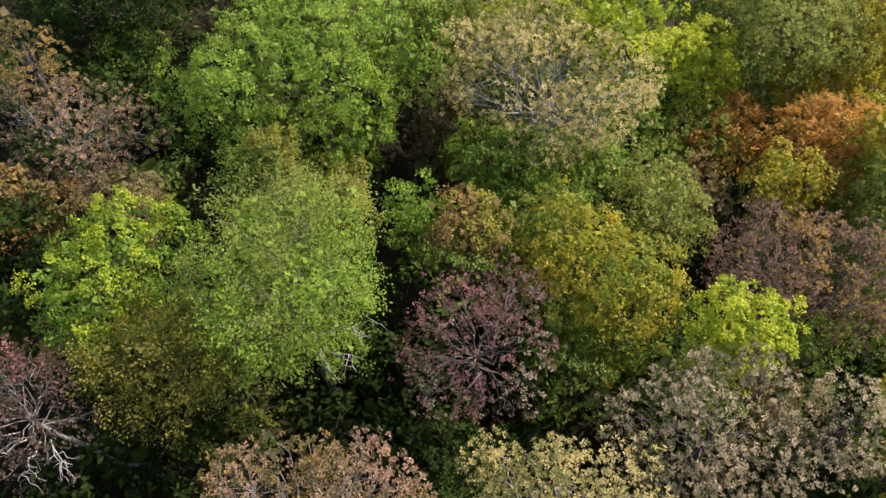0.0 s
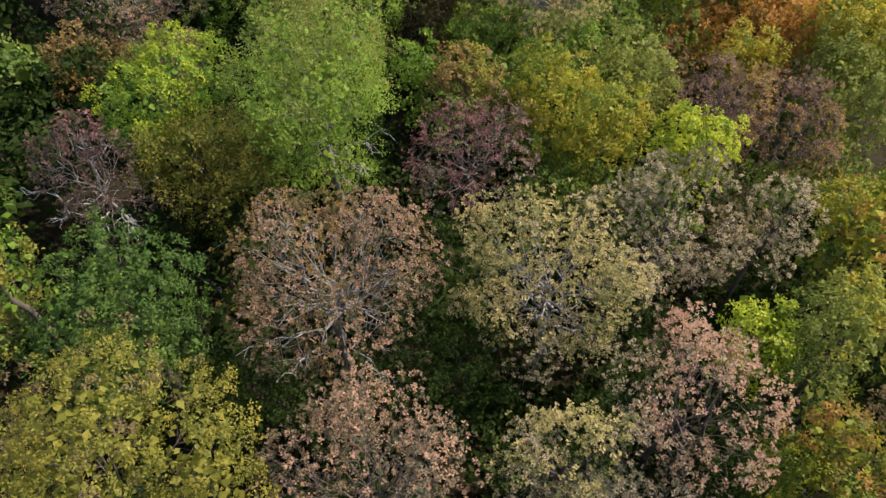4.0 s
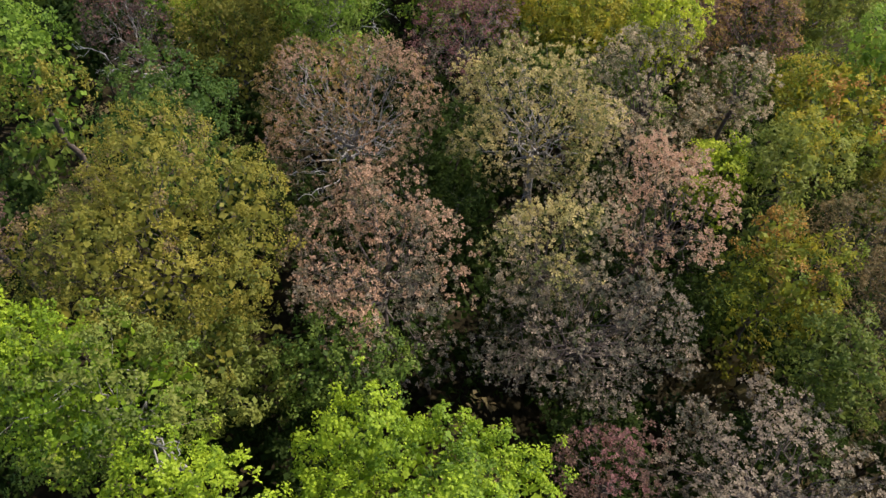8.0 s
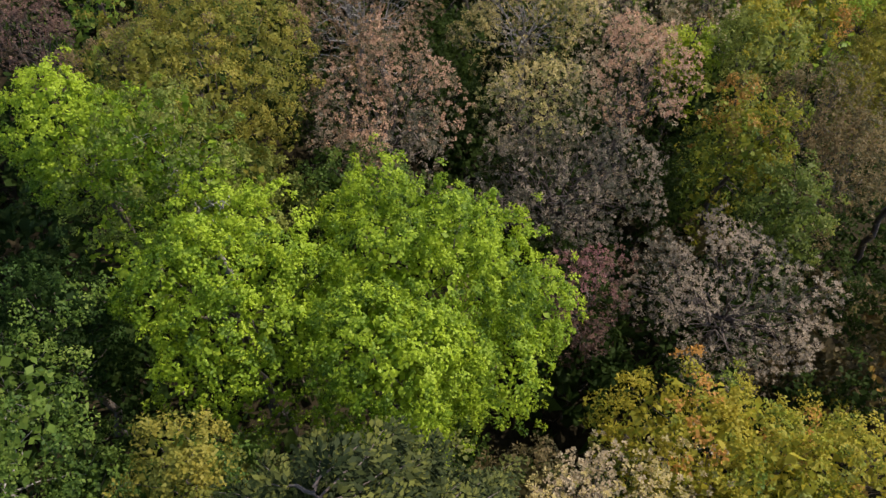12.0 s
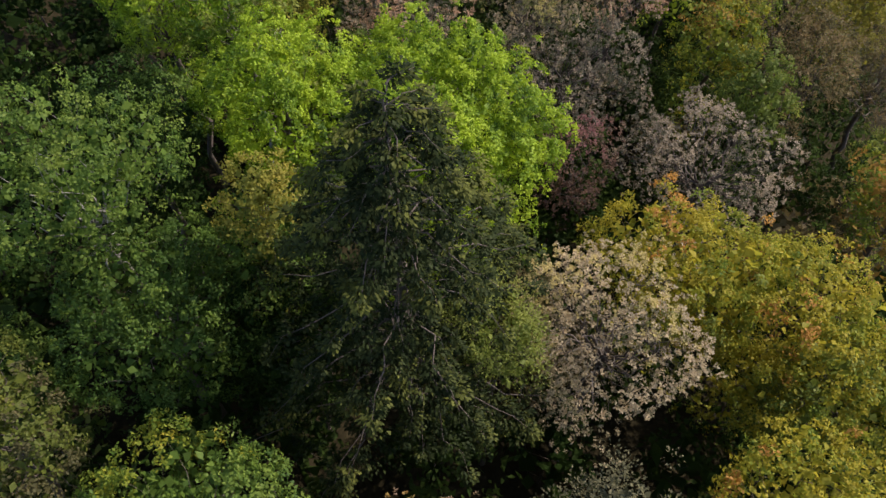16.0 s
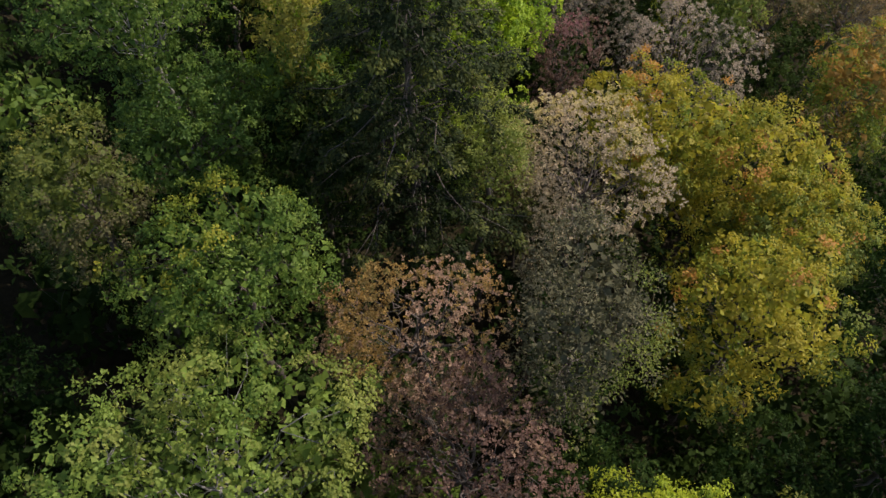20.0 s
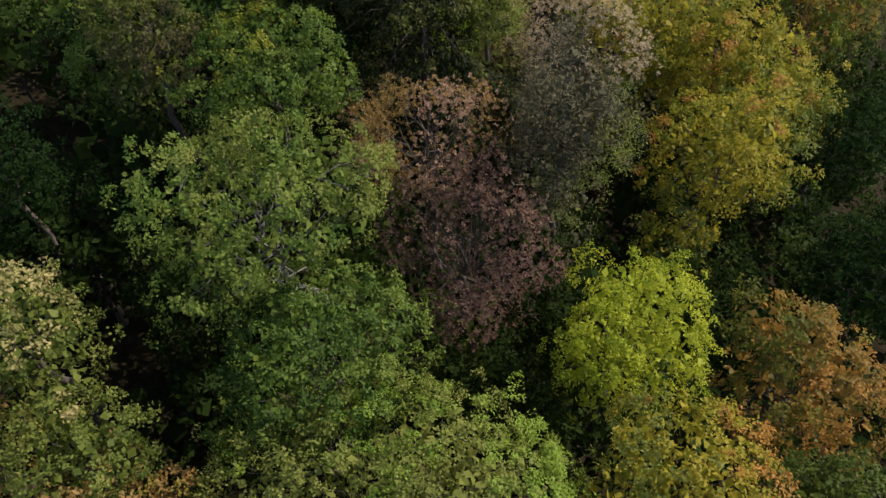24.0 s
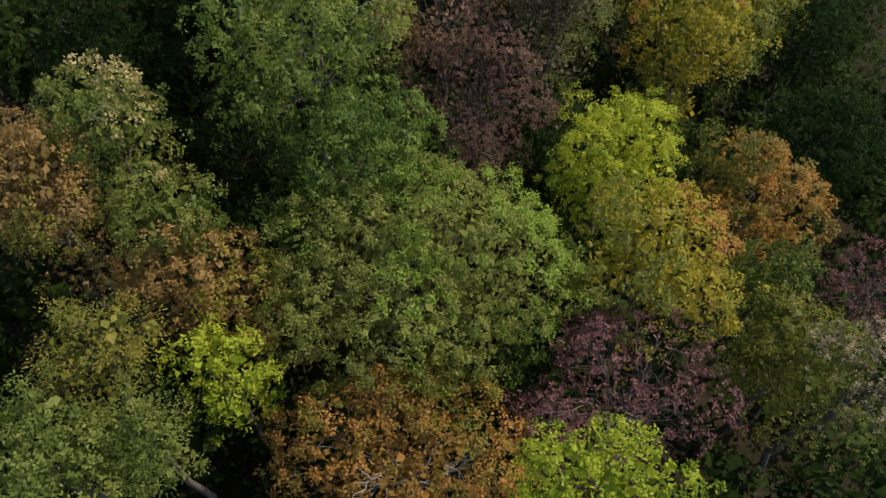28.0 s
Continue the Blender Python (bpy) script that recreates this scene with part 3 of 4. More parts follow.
tree('broadleaf_tree', 'olive-brown fine-leaved tree with thin crown', -10.03, 11.06, 11.65, 2.79, 2.47, 'wispy', 'olive', size=0.97, seed=32, tone=0.2)
tree('broadleaf_tree', 'rust-brown broadleaf tree among the greens', -18.58, 20.06, 8.99, 2.07, 2.19, 'leafy', 'copper', size=1.20, seed=33, ry=1.90)
tree('broadleaf_tree', 'dull olive-brown broadleaf tree', -14.03, 19.28, 10.31, 1.66, 1.23, 'leafy', 'umber', size=1.15, seed=34)
tree('broadleaf_tree', 'green broadleaf tree with its shade put into the leaf colour', -23.04, 20.21, 6.85, 2.57, 2.57, 'leafy', 'deep', size=1.30, seed=35)
tree('broadleaf_tree', 'maroon tree with a leaning pale trunk and thin leaves', -13.29, 8.47, 14.43, 2.19, 2.23, 'sparse', 'maroon', size=0.95, seed=36, base=(2.6, 0.3), trunk=0.09, blend=('crimson', (-0.4, 0.2, 0.8), 0.25), bark='grey', bare=((0.6, -2.2, -0.6), (-1.2, -2.0, -0.4), (-2.0, -1.2, 0.2), (1.6, -1.8, -1.0)), tone=-0.3, dens=0.7)
tree('broadleaf_tree', 'large salmon-brown broadleaf tree with pale branches showing', -3.91, 4.13, 13.89, 4.20, 3.45, 'rosette', 'salmon', size=0.90, seed=37, bark='pale', bare=((-3.0, -2.6, -0.8), (-1.6, -3.4, -1.2), (0.2, -1.6, 2.6), (2.2, -3.2, -1.4)), blend=('copper', (-0.5, 0.2, 0.3), 0.45), tone=0.0, ry=3.67, dens=1.0)
tree('broadleaf_tree', 'yellow-cream tufted broadleaf tree', 4.15, 5.09, 12.56, 3.71, 3.43, 'rosette', 'cream', size=0.93, seed=38, bark='pale', blend=('tan', (0.2, -0.2, -0.5), 0.4), ry=3.52, tone=0.1)
tree('broadleaf_tree', 'pale tan tufted broadleaf tree', 9.91, 9.36, 10.38, 3.49, 3.02, 'rosette', 'tan', size=1.09, seed=39, tone=0.0)
tree('broadleaf_tree', 'pinkish tan tufted broadleaf tree', 14.44, 9.39, 10.53, 1.82, 1.96, 'rosette', 'tan', size=1.08, seed=40, tone=0.15)
tree('broadleaf_tree', 'green broadleaf tree with uneven leafy crown', -9.70, 1.51, 15.87, 2.95, 2.33, 'leafy', 'green', size=0.81, seed=41, tone=-0.4, ry=2.65, dens=0.85)
tree('broadleaf_tree', 'pink-flushed tufted broadleaf tree', 8.48, 0.09, 12.52, 3.00, 4.09, 'rosette', 'pink', size=1.02, seed=42, blend=('tan', (-0.6, 0, -0.5), 0.1), tone=0.3, ry=3.26)
tree('broadleaf_tree', 'yellow-green broadleaf tree beside the pink tree', 11.78, 3.22, 11.61, 1.50, 1.58, 'leafy', 'lime', size=1.13, seed=43, tone=-0.2)
tree('broadleaf_tree', 'green and gold broadleaf tree', 14.90, 3.29, 12.08, 2.03, 2.16, 'leafy', 'moss', size=1.10, seed=44, blend=('gold', (0.3, 0, 0.6), 0.6), tone=0.25)
tree('broadleaf_tree', 'mottled olive and rust broadleaf tree', 19.36, 9.69, 9.08, 2.53, 1.77, 'leafy', 'gold', size=1.30, seed=45, blend=('rust', (0.4, 0, 0.4), 0.45), tone=0.2)
tree('broadleaf_tree', 'green broadleaf tree low on the slope', 23.09, 12.70, 9.14, 2.64, 3.49, 'leafy', 'spring', size=1.30, seed=46, tone=0.2)
tree('broadleaf_tree', 'large olive-gold fine-leaved tree with brown twigs', -8.39, -4.62, 17.06, 4.09, 3.75, 'fine', 'olive', size=0.79, seed=47, blend=('umber', (-0.6, 0.4, 0.3), 0.6), dens=0.85, tone=0.05)
# dusky leaves low down put the shading of the pink crown into colour
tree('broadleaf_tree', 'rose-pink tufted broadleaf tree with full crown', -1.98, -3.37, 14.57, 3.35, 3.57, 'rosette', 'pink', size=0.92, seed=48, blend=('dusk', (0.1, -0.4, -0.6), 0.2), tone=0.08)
tree('broadleaf_tree', 'pale yellowish tan tufted tree', 3.91, -2.11, 13.38, 2.34, 2.72, 'rosette', 'tan', size=0.96, seed=49, blend=('cream', (-0.2, 0.3, 0.7), 0.1), tone=-0.05)
tree('broadleaf_tree', 'dusky brown-grey tufted tree in half shade', 5.39, -4.58, 11.66, 4.08, 2.60, 'rosette', 'dusk', size=0.97, seed=50, dens=0.85, ry=2.91, tone=-0.08)
tree('broadleaf_tree', 'green-gold broadleaf tree with orange top', 13.48, -1.95, 11.19, 2.07, 2.76, 'leafy', 'gold', size=1.00, seed=51, blend=('rust', (-0.4, 0.3, 0.6), 0.75), ry=2.22)
tree('broadleaf_tree', 'brown twiggy broadleaf tree on the slope', 16.85, -0.39, 11.65, 2.28, 3.19, 'sparse', 'umber', size=1.01, seed=52, ry=2.48)
tree('broadleaf_tree', 'shaded olive green tree below its neighbours', 14.47, -5.46, 10.66, 1.87, 2.42, 'leafy', 'moss', size=0.97, seed=53, tone=-0.25)
tree('broadleaf_tree', 'dull brown broadleaf tree with thin crown', 18.71, -1.91, 8.92, 2.72, 3.68, 'sparse', 'umber', size=1.21, seed=54)
tree('broadleaf_tree', 'grey-pink tufted broadleaf tree with rounded crown', 11.46, -9.87, 11.26, 4.02, 2.73, 'rosette', 'dusk', size=0.99, seed=55, ry=3.41, dens=0.8, tone=0.25)
tree('broadleaf_tree', 'narrow dark crimson tree between larger crowns', 5.72, -9.75, 11.05, 1.87, 2.78, 'rosette', 'maroon', size=0.97, seed=56, ry=2.09, blend=('crimson', (0, 0.2, 0.6), 0.8), tone=0.15)
tree('maple_tree', 'bright green maple with billowing rounded crown', -5.15, -14.52, 19.44, 2.85, 2.21, 'maple', 'fresh', size=0.70, seed=57, lump=0.33, bark='brown', dens=1.15, lobes=16, tone=0.16)
tree('maple_tree', 'large vivid green maple with domed leafy crown', 0.12, -13.17, 17.37, 3.43, 4.00, 'maple', 'fresh', size=0.72, seed=58, ry=3.09, lump=0.33, bark='brown', dens=1.15, lobes=24, tone=0.16)
tree('maple_tree', 'vivid green maple with rounded leafy crown', -0.92, -16.25, 18.92, 2.10, 2.96, 'maple', 'fresh', size=0.70, seed=59, ry=1.74, bark='brown', dens=1.15, lobes=12, lump=0.42, tone=0.16)
# duller green below stands for the shaded lower part of this crown
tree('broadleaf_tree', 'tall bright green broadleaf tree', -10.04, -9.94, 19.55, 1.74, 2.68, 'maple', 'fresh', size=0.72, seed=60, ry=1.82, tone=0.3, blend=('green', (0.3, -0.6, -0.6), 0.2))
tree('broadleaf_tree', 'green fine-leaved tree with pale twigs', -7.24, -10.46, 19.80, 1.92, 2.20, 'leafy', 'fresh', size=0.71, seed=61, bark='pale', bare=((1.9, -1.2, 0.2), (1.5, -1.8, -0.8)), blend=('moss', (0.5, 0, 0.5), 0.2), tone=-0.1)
# moss low on these golden crowns colours in their shaded green
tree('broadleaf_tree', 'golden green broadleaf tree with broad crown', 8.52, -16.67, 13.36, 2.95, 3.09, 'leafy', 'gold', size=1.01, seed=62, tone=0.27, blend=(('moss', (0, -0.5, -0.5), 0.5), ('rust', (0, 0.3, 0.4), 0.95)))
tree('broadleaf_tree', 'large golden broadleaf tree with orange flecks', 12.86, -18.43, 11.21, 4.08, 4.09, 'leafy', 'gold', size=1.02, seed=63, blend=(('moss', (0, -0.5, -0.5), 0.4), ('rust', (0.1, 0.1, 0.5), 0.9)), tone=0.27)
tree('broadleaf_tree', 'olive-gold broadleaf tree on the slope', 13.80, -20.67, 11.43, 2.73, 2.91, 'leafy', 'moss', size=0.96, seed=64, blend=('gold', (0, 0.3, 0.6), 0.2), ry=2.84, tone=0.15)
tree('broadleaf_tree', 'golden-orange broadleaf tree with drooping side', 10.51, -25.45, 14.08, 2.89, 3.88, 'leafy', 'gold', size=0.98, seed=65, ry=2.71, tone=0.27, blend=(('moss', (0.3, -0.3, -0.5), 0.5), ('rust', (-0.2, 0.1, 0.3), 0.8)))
tree('broadleaf_tree', 'yellow-green broadleaf tree with loose crown', -15.54, 3.86, 16.49, 2.11, 2.66, 'leafy', 'spring', size=0.98, seed=66, blend=('olive', (0, -0.6, -0.6), 0.1))
tree('broadleaf_tree', 'pinkish maroon broadleaf tree with bare twigs', -13.44, -4.48, 19.06, 1.59, 2.00, 'sparse', 'maroon', size=0.85, seed=67, tone=0.2)
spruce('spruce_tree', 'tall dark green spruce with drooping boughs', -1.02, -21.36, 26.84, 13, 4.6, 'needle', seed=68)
tree('broadleaf_tree', 'slender yellow-olive tree beside the spruce', -4.63, -19.58, 20.99, 1.13, 1.70, 'leafy', 'olive', size=0.70, seed=69, skirt=9, ry=1.25)
tree('broadleaf_tree', 'large grey-green tree with pale twigs', -9.43, -19.44, 21.47, 2.67, 2.82, 'leafy', 'green', size=0.70, seed=70, bark='pale', tone=-0.1)
# dark leaves with a green top: shade below and light above as colour
tree('broadleaf_tree', 'green broadleaf tree coloured dark for shade', -9.18, -16.04, 19.70, 1.79, 2.41, 'leafy', 'deep', size=0.70, seed=71, tone=-0.3, blend=('green', (0.3, 0.3, 0.8), 0.8))
# the low tone darkens these leaves for the shade beside the spruce
tree('broadleaf_tree', 'grey-green tree darkened for the shade of the spruce', -7.98, -21.33, 18.13, 2.67, 2.26, 'leafy', 'green', size=0.76, seed=72, tone=-0.3)
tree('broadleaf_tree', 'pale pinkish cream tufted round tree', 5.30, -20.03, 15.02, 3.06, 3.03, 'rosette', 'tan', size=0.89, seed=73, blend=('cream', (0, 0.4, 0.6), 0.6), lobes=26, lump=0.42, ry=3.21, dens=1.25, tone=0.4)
# half shade is put into this leaf colour by the low tone
tree('broadleaf_tree', 'brownish olive broadleaf tree coloured dark for half shade', -9.69, -25.48, 20.61, 1.81, 2.14, 'leafy', 'olive', size=0.70, seed=74, bark='brown', ry=1.89, blend=('umber', (0.2, -0.4, -0.6), 0.1), tone=-0.6)
tree('broadleaf_tree', 'green broadleaf tree at the wood edge', -13.45, -22.28, 14.81, 2.07, 1.83, 'leafy', 'green', size=0.84, seed=75, bark='brown', skirt=9)
tree('broadleaf_tree', 'rounded green broadleaf tree with yellow top', -5.38, -27.25, 19.61, 2.50, 2.22, 'leafy', 'green', size=0.71, seed=76, ry=2.30, blend=('gold', (-0.5, 0.5, 0.6), 0.5), tone=-0.12)
tree('broadleaf_tree', 'salmon-orange tufted broadleaf tree', -0.58, -28.21, 18.20, 2.71, 2.40, 'rosette', 'salmon', size=0.71, seed=77, blend=('copper', (-0.2, 0.3, 0.3), 0.1), ry=2.34, tone=0.35)
tree('broadleaf_tree', 'dark reddish brown tufted broadleaf tree', 0.82, -31.37, 16.73, 3.17, 3.23, 'rosette', 'maroon', size=0.89, seed=78, ry=2.64, blend=('salmon', (-0.2, 0.5, 0.5), 0.75), tone=0.25)
tree('broadleaf_tree', 'drab grey-green tree with thin hanging foliage', 3.87, -28.04, 18.52, 2.18, 3.40, 'wispy', 'drab', size=0.73, seed=79, blend=('moss', (0.5, -0.3, -0.6), 0.35), dens=0.75, tone=0.1)
# deep leaves and low tone stand for shade on this slope
tree('broadleaf_tree', 'green broadleaf tree coloured dark for the shaded slope', 17.47, -21.34, 10.33, 2.31, 3.12, 'leafy', 'deep', size=1.08, seed=80, tone=-0.4)
tree('broadleaf_tree', 'orange broadleaf tree with golden edges', 18.96, -12.28, 11.57, 2.68, 3.49, 'leafy', 'rust', size=1.22, seed=81, tone=-0.1, blend=('gold', (-0.5, 0, -0.5), -0.25))
tree('broadleaf_tree', 'mossy green tree with thin drooping boughs', 1.44, -21.39, 17.92, 1.31, 1.76, 'wispy', 'moss', size=0.76, seed=82)
tree('broadleaf_tree', 'green broadleaf tree with pale twigs and loose leaf sprays', -4.70, -32.79, 20.02, 3.17, 2.93, 'leafy', 'green', size=0.75, seed=83, bare=((1.6, -2.6, 0.8),), lobes=22, blend=('moss', (0.2, 0.3, 0.5), 0.4), ry=3.31, bark='grey', tone=0.28, lump=0.3, dens=0.75)
# deep leaves at the lower west side are its shade put into colour
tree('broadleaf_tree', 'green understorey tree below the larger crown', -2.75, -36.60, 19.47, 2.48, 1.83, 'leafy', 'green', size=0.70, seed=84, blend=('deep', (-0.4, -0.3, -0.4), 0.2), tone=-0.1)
tree('broadleaf_tree', 'bright lime green tree with fine leaves', 5.54, -34.23, 16.76, 2.24, 1.80, 'fine', 'lime', size=0.77, seed=85, tone=0.32, dens=1.1)
tree('broadleaf_tree', 'pale green tufted broadleaf tree', -9.99, -36.57, 20.61, 1.74, 1.83, 'leafy', 'moss', size=0.74, seed=86, skirt=6, bark='brown', ry=1.58, blend=('cream', (0, 0.3, 0.6), 0.5), tone=0.1)
tree('broadleaf_tree', 'pale green broadleaf tree with tufted leaves', -7.95, -39.17, 19.66, 1.55, 1.59, 'leafy', 'moss', size=0.73, seed=87, skirt=6, bark='brown', blend=('cream', (0, 0.3, 0.6), 1.1), ry=1.45, tone=-0.1)
tree('broadleaf_tree', 'broad yellow-green fine-leaved tree', -0.86, -40.09, 18.26, 4.19, 2.37, 'fine', 'moss', size=0.75, seed=88, blend=('spring', (0.2, 0.3, 0.2), 0.3), ry=3.31, dens=1.2, lump=0.4, tone=0.55)
tree('broadleaf_tree', 'yellow-orange broadleaf tree with mottled crown', 5.81, -39.33, 18.19, 2.42, 1.81, 'leafy', 'gold', size=0.77, seed=89, ry=2.35, tone=0.3, blend=(('moss', (-0.5, -0.3, -0.3), 0.1), ('rust', (0.6, 0.4, 0.4), 0.85)))
tree('broadleaf_tree', 'rusty brown fine-twigged tree', 10.90, -34.75, 14.95, 2.51, 2.33, 'leafy', 'rust', size=0.96, seed=90, blend=('olive', (-0.6, 0.2, 0.3), 0.5), tone=-0.1)
# darkened by tone to stand for the shaded hollow
tree('broadleaf_tree', 'green broadleaf tree on the slope, darkened for shade', 16.00, -29.12, 11.78, 2.38, 2.33, 'leafy', 'deep', size=1.15, seed=91, tone=-0.5)
tree('broadleaf_tree', 'orange-brown broadleaf tree with olive patches', -7.00, -40.68, 18.20, 2.40, 1.77, 'leafy', 'copper', size=0.76, seed=92, blend=('olive', (0.2, -0.3, -0.4), 0.15), ry=1.80, tone=0.5)
tree('broadleaf_tree', 'brown and olive broadleaf tree', -11.24, -38.88, 20.26, 1.76, 2.02, 'leafy', 'copper', size=0.72, seed=93, blend=('olive', (0, -0.4, -0.5), 0.2), ry=1.84, tone=0.15)
tree('broadleaf_tree', 'rust-brown broadleaf tree at the wood edge', -13.09, -37.60, 19.83, 1.38, 1.79, 'leafy', 'copper', size=0.76, seed=94)
tree('broadleaf_tree', 'small bright green broadleaf tree', -5.69, -43.46, 19.23, 1.13, 1.53, 'leafy', 'lime', size=0.70, seed=95, tone=-0.05)
tree('broadleaf_tree', 'small olive-tan tree with dry twigs', -8.27, -43.60, 20.68, 1.25, 0.78, 'wispy', 'olive', size=0.70, seed=96)
tree('broadleaf_tree', 'green tree with mixed pale leaves', -8.83, -46.29, 20.50, 1.58, 1.79, 'leafy', 'moss', size=0.70, seed=97)
tree('broadleaf_tree', 'rust-orange broadleaf tree with twiggy crown', -1.10, -45.00, 16.70, 3.30, 2.27, 'leafy', 'rust', size=0.70, seed=98, blend=('olive', (0.2, 0.5, 0.3), 0.5), bark='pale', bare=((-0.8, -1.0, 2.3), (1.2, -0.6, 2.2)), ry=2.83, dens=1.05, tone=0.0)
tree('broadleaf_tree', 'deep crimson broadleaf tree with open crown', 4.82, -43.07, 17.03, 3.28, 2.04, 'sparse', 'crimson', size=0.73, seed=99, tone=0.05, ry=2.46)
tree('broadleaf_tree', 'bright lime broadleaf tree', 3.11, -46.59, 20.73, 1.83, 1.13, 'leafy', 'lime', size=0.70, seed=100, ry=1.22)
tree('broadleaf_tree', 'olive green tree with soft thin crown', 10.39, -41.26, 15.64, 1.81, 2.44, 'leafy', 'olive', size=0.80, seed=101, tone=-0.25)
tree('broadleaf_tree', 'pale tan tufted tree on the slope', 11.08, -43.07, 17.84, 1.62, 2.19, 'rosette', 'tan', size=0.70, seed=102, blend=('moss', (0, -0.4, -0.6), 0.0))
tree('broadleaf_tree', 'dark maroon tree on the slope', 13.55, -38.89, 15.84, 1.67, 1.09, 'sparse', 'crimson', size=0.84, seed=103)
tree('broadleaf_tree', 'green broadleaf tree beside the golden one', 10.34, -38.65, 15.54, 1.38, 1.83, 'leafy', 'moss', size=0.86, seed=104, tone=-0.25)
tree('broadleaf_tree', 'small olive broadleaf tree', -6.82, -45.53, 20.31, 0.94, 1.27, 'wispy', 'moss', size=0.70, seed=105)
# the shade at this edge of the wood is put into tone
tree('broadleaf_tree', 'green broadleaf tree coloured dark for half shade', -12.51, -31.31, 20.50, 1.50, 2.02, 'leafy', 'deep', size=0.76, seed=106, bark='brown', skirt=9, tone=-0.5)
tree('broadleaf_tree', 'low green tree under the pink crown', -3.07, -6.75, 14.03, 2.17, 1.35, 'leafy', 'green', size=0.85, seed=107, dens=0.9, ry=1.47, tone=-0.2)
tree('broadleaf_tree', 'mossy green tree at the foot of the olive one', -6.81, -7.05, 13.72, 2.28, 1.41, 'leafy', 'moss', size=0.85, seed=108, ry=1.93)
tree('broadleaf_tree', 'dull brown tree low on the slope', 24.50, 0.50, 6.50, 3.21, 3.00, 'sparse', 'umber', size=1.07, seed=109)
tree('broadleaf_tree', 'mossy green broadleaf tree low on the slope', 23.50, -7.50, 7.50, 3.00, 3.00, 'leafy', 'moss', size=1.07, seed=110)
tree('broadleaf_tree', 'olive green tree low on the slope', 25.50, 7.50, 6.00, 3.21, 3.00, 'leafy', 'olive', size=1.07, seed=111, tone=0.2)
tree('broadleaf_tree', 'dark green tree on the lower slope', 22.00, -15.50, 8.00, 2.78, 3.00, 'leafy', 'deep', size=1.07, seed=112)
tree('broadleaf_tree', 'dark green tree on the lower slope', 21.00, -25.50, 9.00, 2.78, 3.00, 'leafy', 'deep', size=1.07, seed=113)
tree('broadleaf_tree', 'green tree at the far edge of the wood', 28.50, 28.00, 3.50, 3.64, 3.21, 'leafy', 'moss', size=1.07, seed=114)
tree('broadleaf_tree', 'fresh green tree at the back of the wood', 14.00, 42.00, 4.50, 3.85, 3.21, 'leafy', 'spring', size=1.07, seed=115)
tree('broadleaf_tree', 'green tree at the back of the wood', -9.00, 39.00, 7.00, 4.07, 3.42, 'leafy', 'green', size=1.07, seed=116)
tree('broadleaf_tree', 'mossy green tree beyond the cream tree', 1.50, 41.00, 6.00, 3.85, 3.42, 'leafy', 'moss', size=1.07, seed=117)
tree('broadleaf_tree', 'golden green tree on the lower slope', 26.51, 32.18, 4.00, 3.52, 3.20, 'leafy', 'gold', size=1.30, seed=118, tone=0.5)
tree('broadleaf_tree', 'green tree low on the slope', 24.19, 26.20, 5.06, 3.01, 3.31, 'leafy', 'spring', size=1.30, seed=119, tone=0.2)
# tone lowered to colour in the shade of the hollow by the spruce
tree('broadleaf_tree', 'green tree crowded by the spruce, darkened for shade', -4.40, -20.80, 16.60, 2.03, 2.57, 'leafy', 'deep', size=1.07, seed=120, tone=-0.3)
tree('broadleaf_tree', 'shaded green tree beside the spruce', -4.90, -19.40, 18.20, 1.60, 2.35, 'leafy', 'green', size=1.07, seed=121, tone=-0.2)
tree('broadleaf_tree', 'olive green tree low on the far slope', 31.00, 21.00, 1.50, 3.42, 3.00, 'leafy', 'olive', size=1.07, seed=122)
tree('broadleaf_tree', 'mossy green tree low on the far slope', 32.50, 15.00, 2.00, 3.42, 3.00, 'leafy', 'moss', size=1.07, seed=123)
tree('broadleaf_tree', 'dull brown tree low on the far slope', 29.50, 9.50, 3.50, 3.21, 3.00, 'sparse', 'umber', size=1.07, seed=124)
tree('broadleaf_tree', 'golden green tree low on the far slope', 27.50, 15.50, 4.50, 3.21, 3.00, 'leafy', 'gold', size=1.07, seed=125)
tree('broadleaf_tree', 'mossy green tree at the back of the wood', 19.50, 40.00, 3.50, 3.85, 3.21, 'leafy', 'moss', size=1.07, seed=126)
tree('broadleaf_tree', 'brownish tree at the back of the wood', 26.50, 41.00, 2.50, 3.85, 3.21, 'leafy', 'umber', size=1.07, seed=127)
tree('broadleaf_tree', 'green tree at the back edge of the wood', -20.00, 40.00, 9.00, 3.85, 3.21, 'leafy', 'green', size=1.07, seed=128)
# added filler trees; their dark leaves put the shade of the hollows into colour
tree('broadleaf_tree', 'filler tree coloured as dark as the hollow between taller crowns', 4.40, -31.60, 12.60, 2.46, 2.57, 'leafy', 'deep', size=1.07, seed=129)
tree('broadleaf_tree', 'filler tree coloured dark for a dim hollow', -8.00, -32.00, 14.60, 2.46, 2.57, 'leafy', 'deep', size=1.07, seed=130)
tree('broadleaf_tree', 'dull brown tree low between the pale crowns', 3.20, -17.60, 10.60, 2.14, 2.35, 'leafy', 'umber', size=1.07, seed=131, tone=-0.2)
tree('broadleaf_tree', 'filler tree coloured dark between the lime and red-brown crowns', 2.00, -35.20, 13.00, 2.25, 2.46, 'leafy', 'deep', size=1.07, seed=132)
tree('broadleaf_tree', 'filler tree coloured dark for the shade under the golden crowns', 11.40, -29.80, 9.00, 2.57, 2.57, 'leafy', 'deep', size=1.07, seed=133, tone=-0.4)
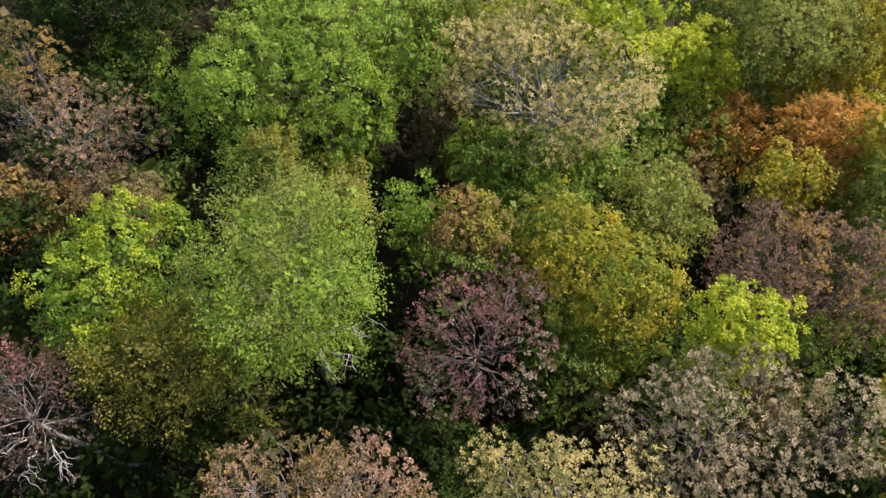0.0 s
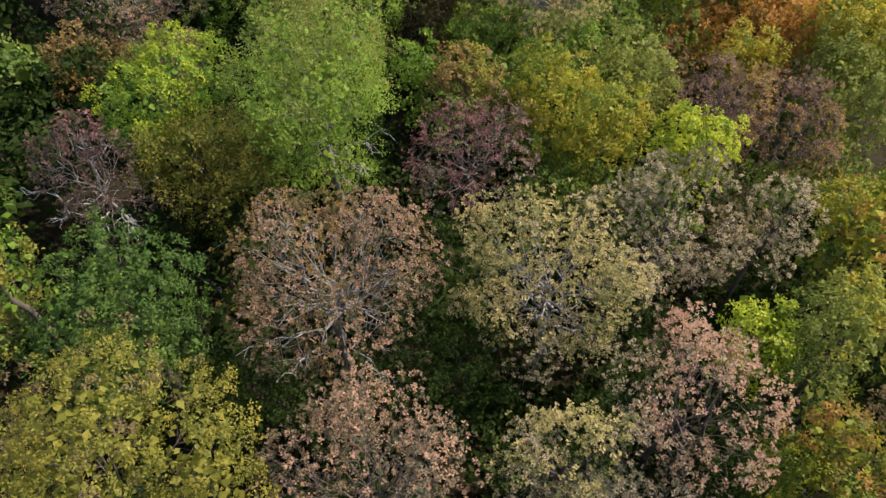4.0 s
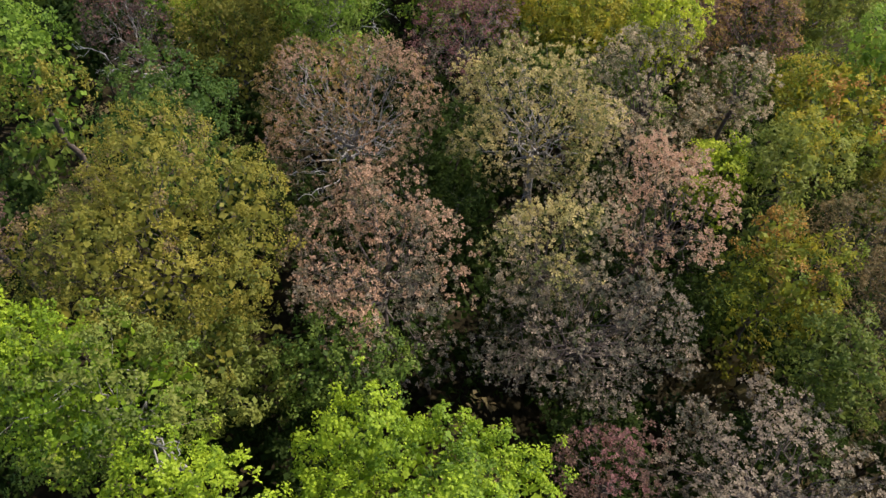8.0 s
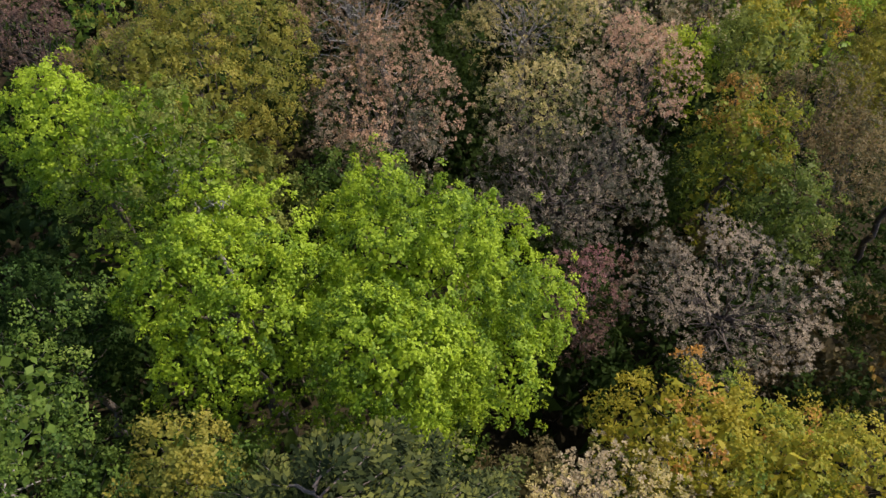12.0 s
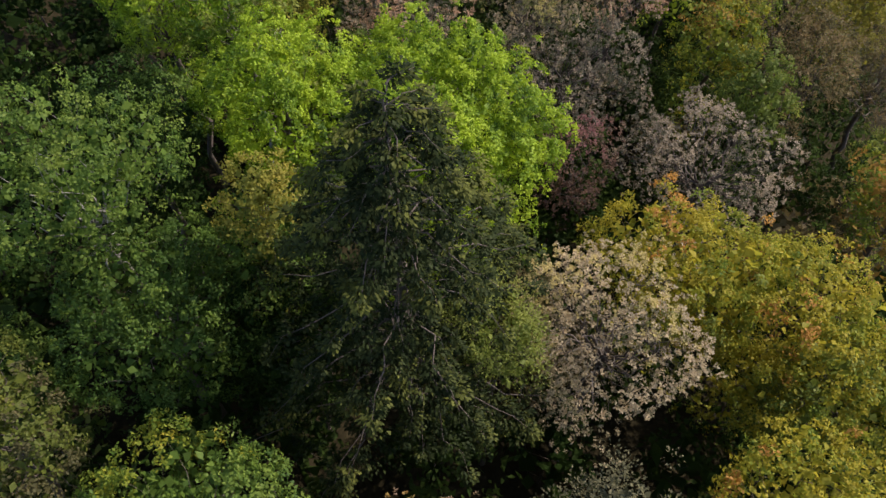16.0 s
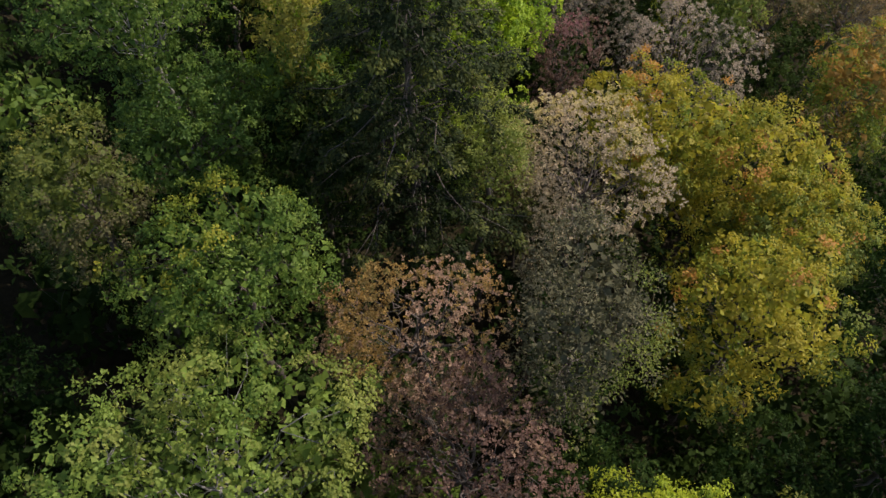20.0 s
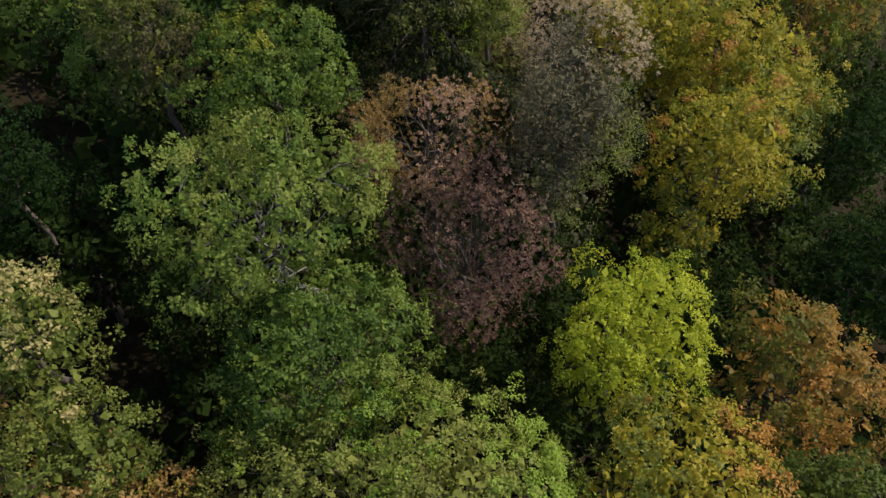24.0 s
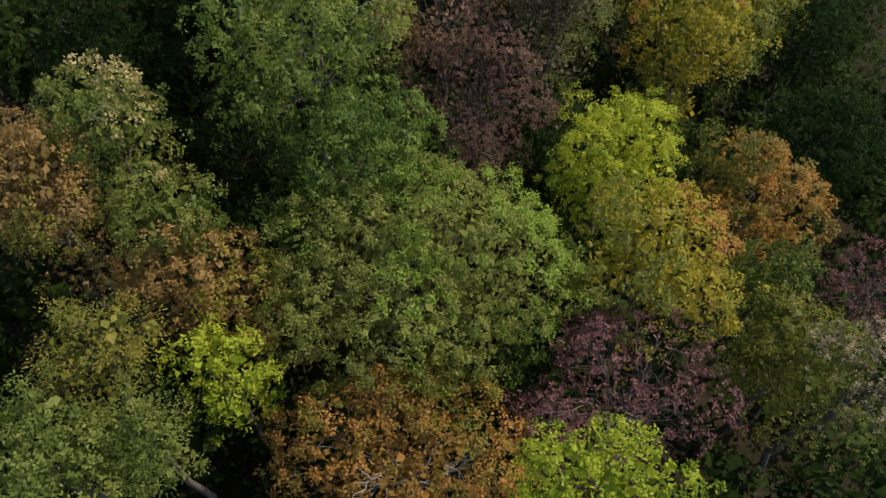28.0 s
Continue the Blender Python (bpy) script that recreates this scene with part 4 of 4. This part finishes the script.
tree('broadleaf_tree', 'filler tree coloured dark for the shaded wood edge', -13.00, -30.00, 15.60, 2.46, 2.46, 'leafy', 'deep', size=1.07, seed=134, bark='brown', tone=-0.5)


# ---- the lower storey: shrubs and young trees that fill the wood under the crowns ----
def shrub(label, seed, R, high, leaf, blend=None, tone=0.0, size=2.3, dens=0.36):
    """A young tree on its own short trunk, standing at the origin; parts: trunk, limbs, twigs, crown."""
    ob = tree("young_tree", label, 0.0, 0.0, float(ground_z(0.0, 0.0)) + high, R, R * 0.9, "leafy", leaf, size=size, dens=dens,
              base=(0.01, 0.01), trunk=0.06, seed=seed, group="young trees of the lower storey", skirt=4, lobes=9, lump=0.42, blend=blend, limbs=3, tone=tone)
    return ob


# deep leaves put the gloom under the crowns into the colour of this undergrowth
SHRUBS = [
    shrub("young green tree coloured dark for the shade under taller crowns", 301, 2.1, 3.6, "deep"),
    shrub("young tree of the lower storey, coloured dark for shade", 302, 2.1, 4.2, "deep"),
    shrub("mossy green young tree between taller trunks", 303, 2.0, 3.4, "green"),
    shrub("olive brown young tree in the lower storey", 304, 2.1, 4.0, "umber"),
    shrub("shrub on the forest floor, coloured dark for shade", 305, 2.2, 2.4, "deep"),
]
MIDDLE = [
    shrub("slender mossy green tree of the middle storey", 311, 2.4, 7.6, "moss", tone=-0.1, size=1.15, dens=0.36),
    shrub("slender tree of the middle storey, coloured dark for shade", 312, 2.2, 6.2, "deep", tone=0.2, size=1.15, dens=0.36),
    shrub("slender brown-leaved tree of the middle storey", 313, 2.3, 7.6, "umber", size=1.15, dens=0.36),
    shrub("slender green tree of the middle storey", 314, 2.5, 8.0, "green", tone=0.1, size=1.15, dens=0.36),
]


def lower_storey():
    rng = np.random.default_rng(77)
    used = set()
    for gx in np.arange(-27, 31, 4.5):
        for gy in np.arange(-53, 47, 4.5):
            x, y = gx + rng.uniform(-1.3, 1.3), gy + rng.uniform(-1.3, 1.3)
            kind = int(rng.choice(len(SHRUBS), p=(0.22, 0.3, 0.12, 0.1, 0.26)))
            kind = 4 if kind == 3 and y < -10 else kind
            m = pose(x, y, float(ground_z(x, y)) - 0.15, 0, 0, float(rng.uniform(0, 360)))
            if kind not in used:
                used.add(kind)
                SHRUBS[kind].matrix_basis = m
            else:
                copy_thing(SHRUBS[kind], m)
    used = set()
    for gx in np.arange(-7, 25, 4.5):
        for gy in np.arange(-6.5, 36, 4.5):
            x, y = gx + rng.uniform(-1.6, 1.6), gy + rng.uniform(-1.6, 1.6)
            kind = int(rng.integers(0, len(MIDDLE)))
            # south of y = 9 only the dark kind, colouring in the shade between crowns
            kind = 1 if y < 9 else (kind + 2) % 4 if kind == 1 else kind
            kind = 3 if kind == 2 and x < 12 else kind
            m = pose(x, y, float(ground_z(x, y)) - 0.15, 0, 0, float(rng.uniform(0, 360)))
            if kind not in used:
                used.add(kind)
                MIDDLE[kind].matrix_basis = m
            elif rng.random() < 0.75:
                copy_thing(MIDDLE[kind], m)


lower_storey()
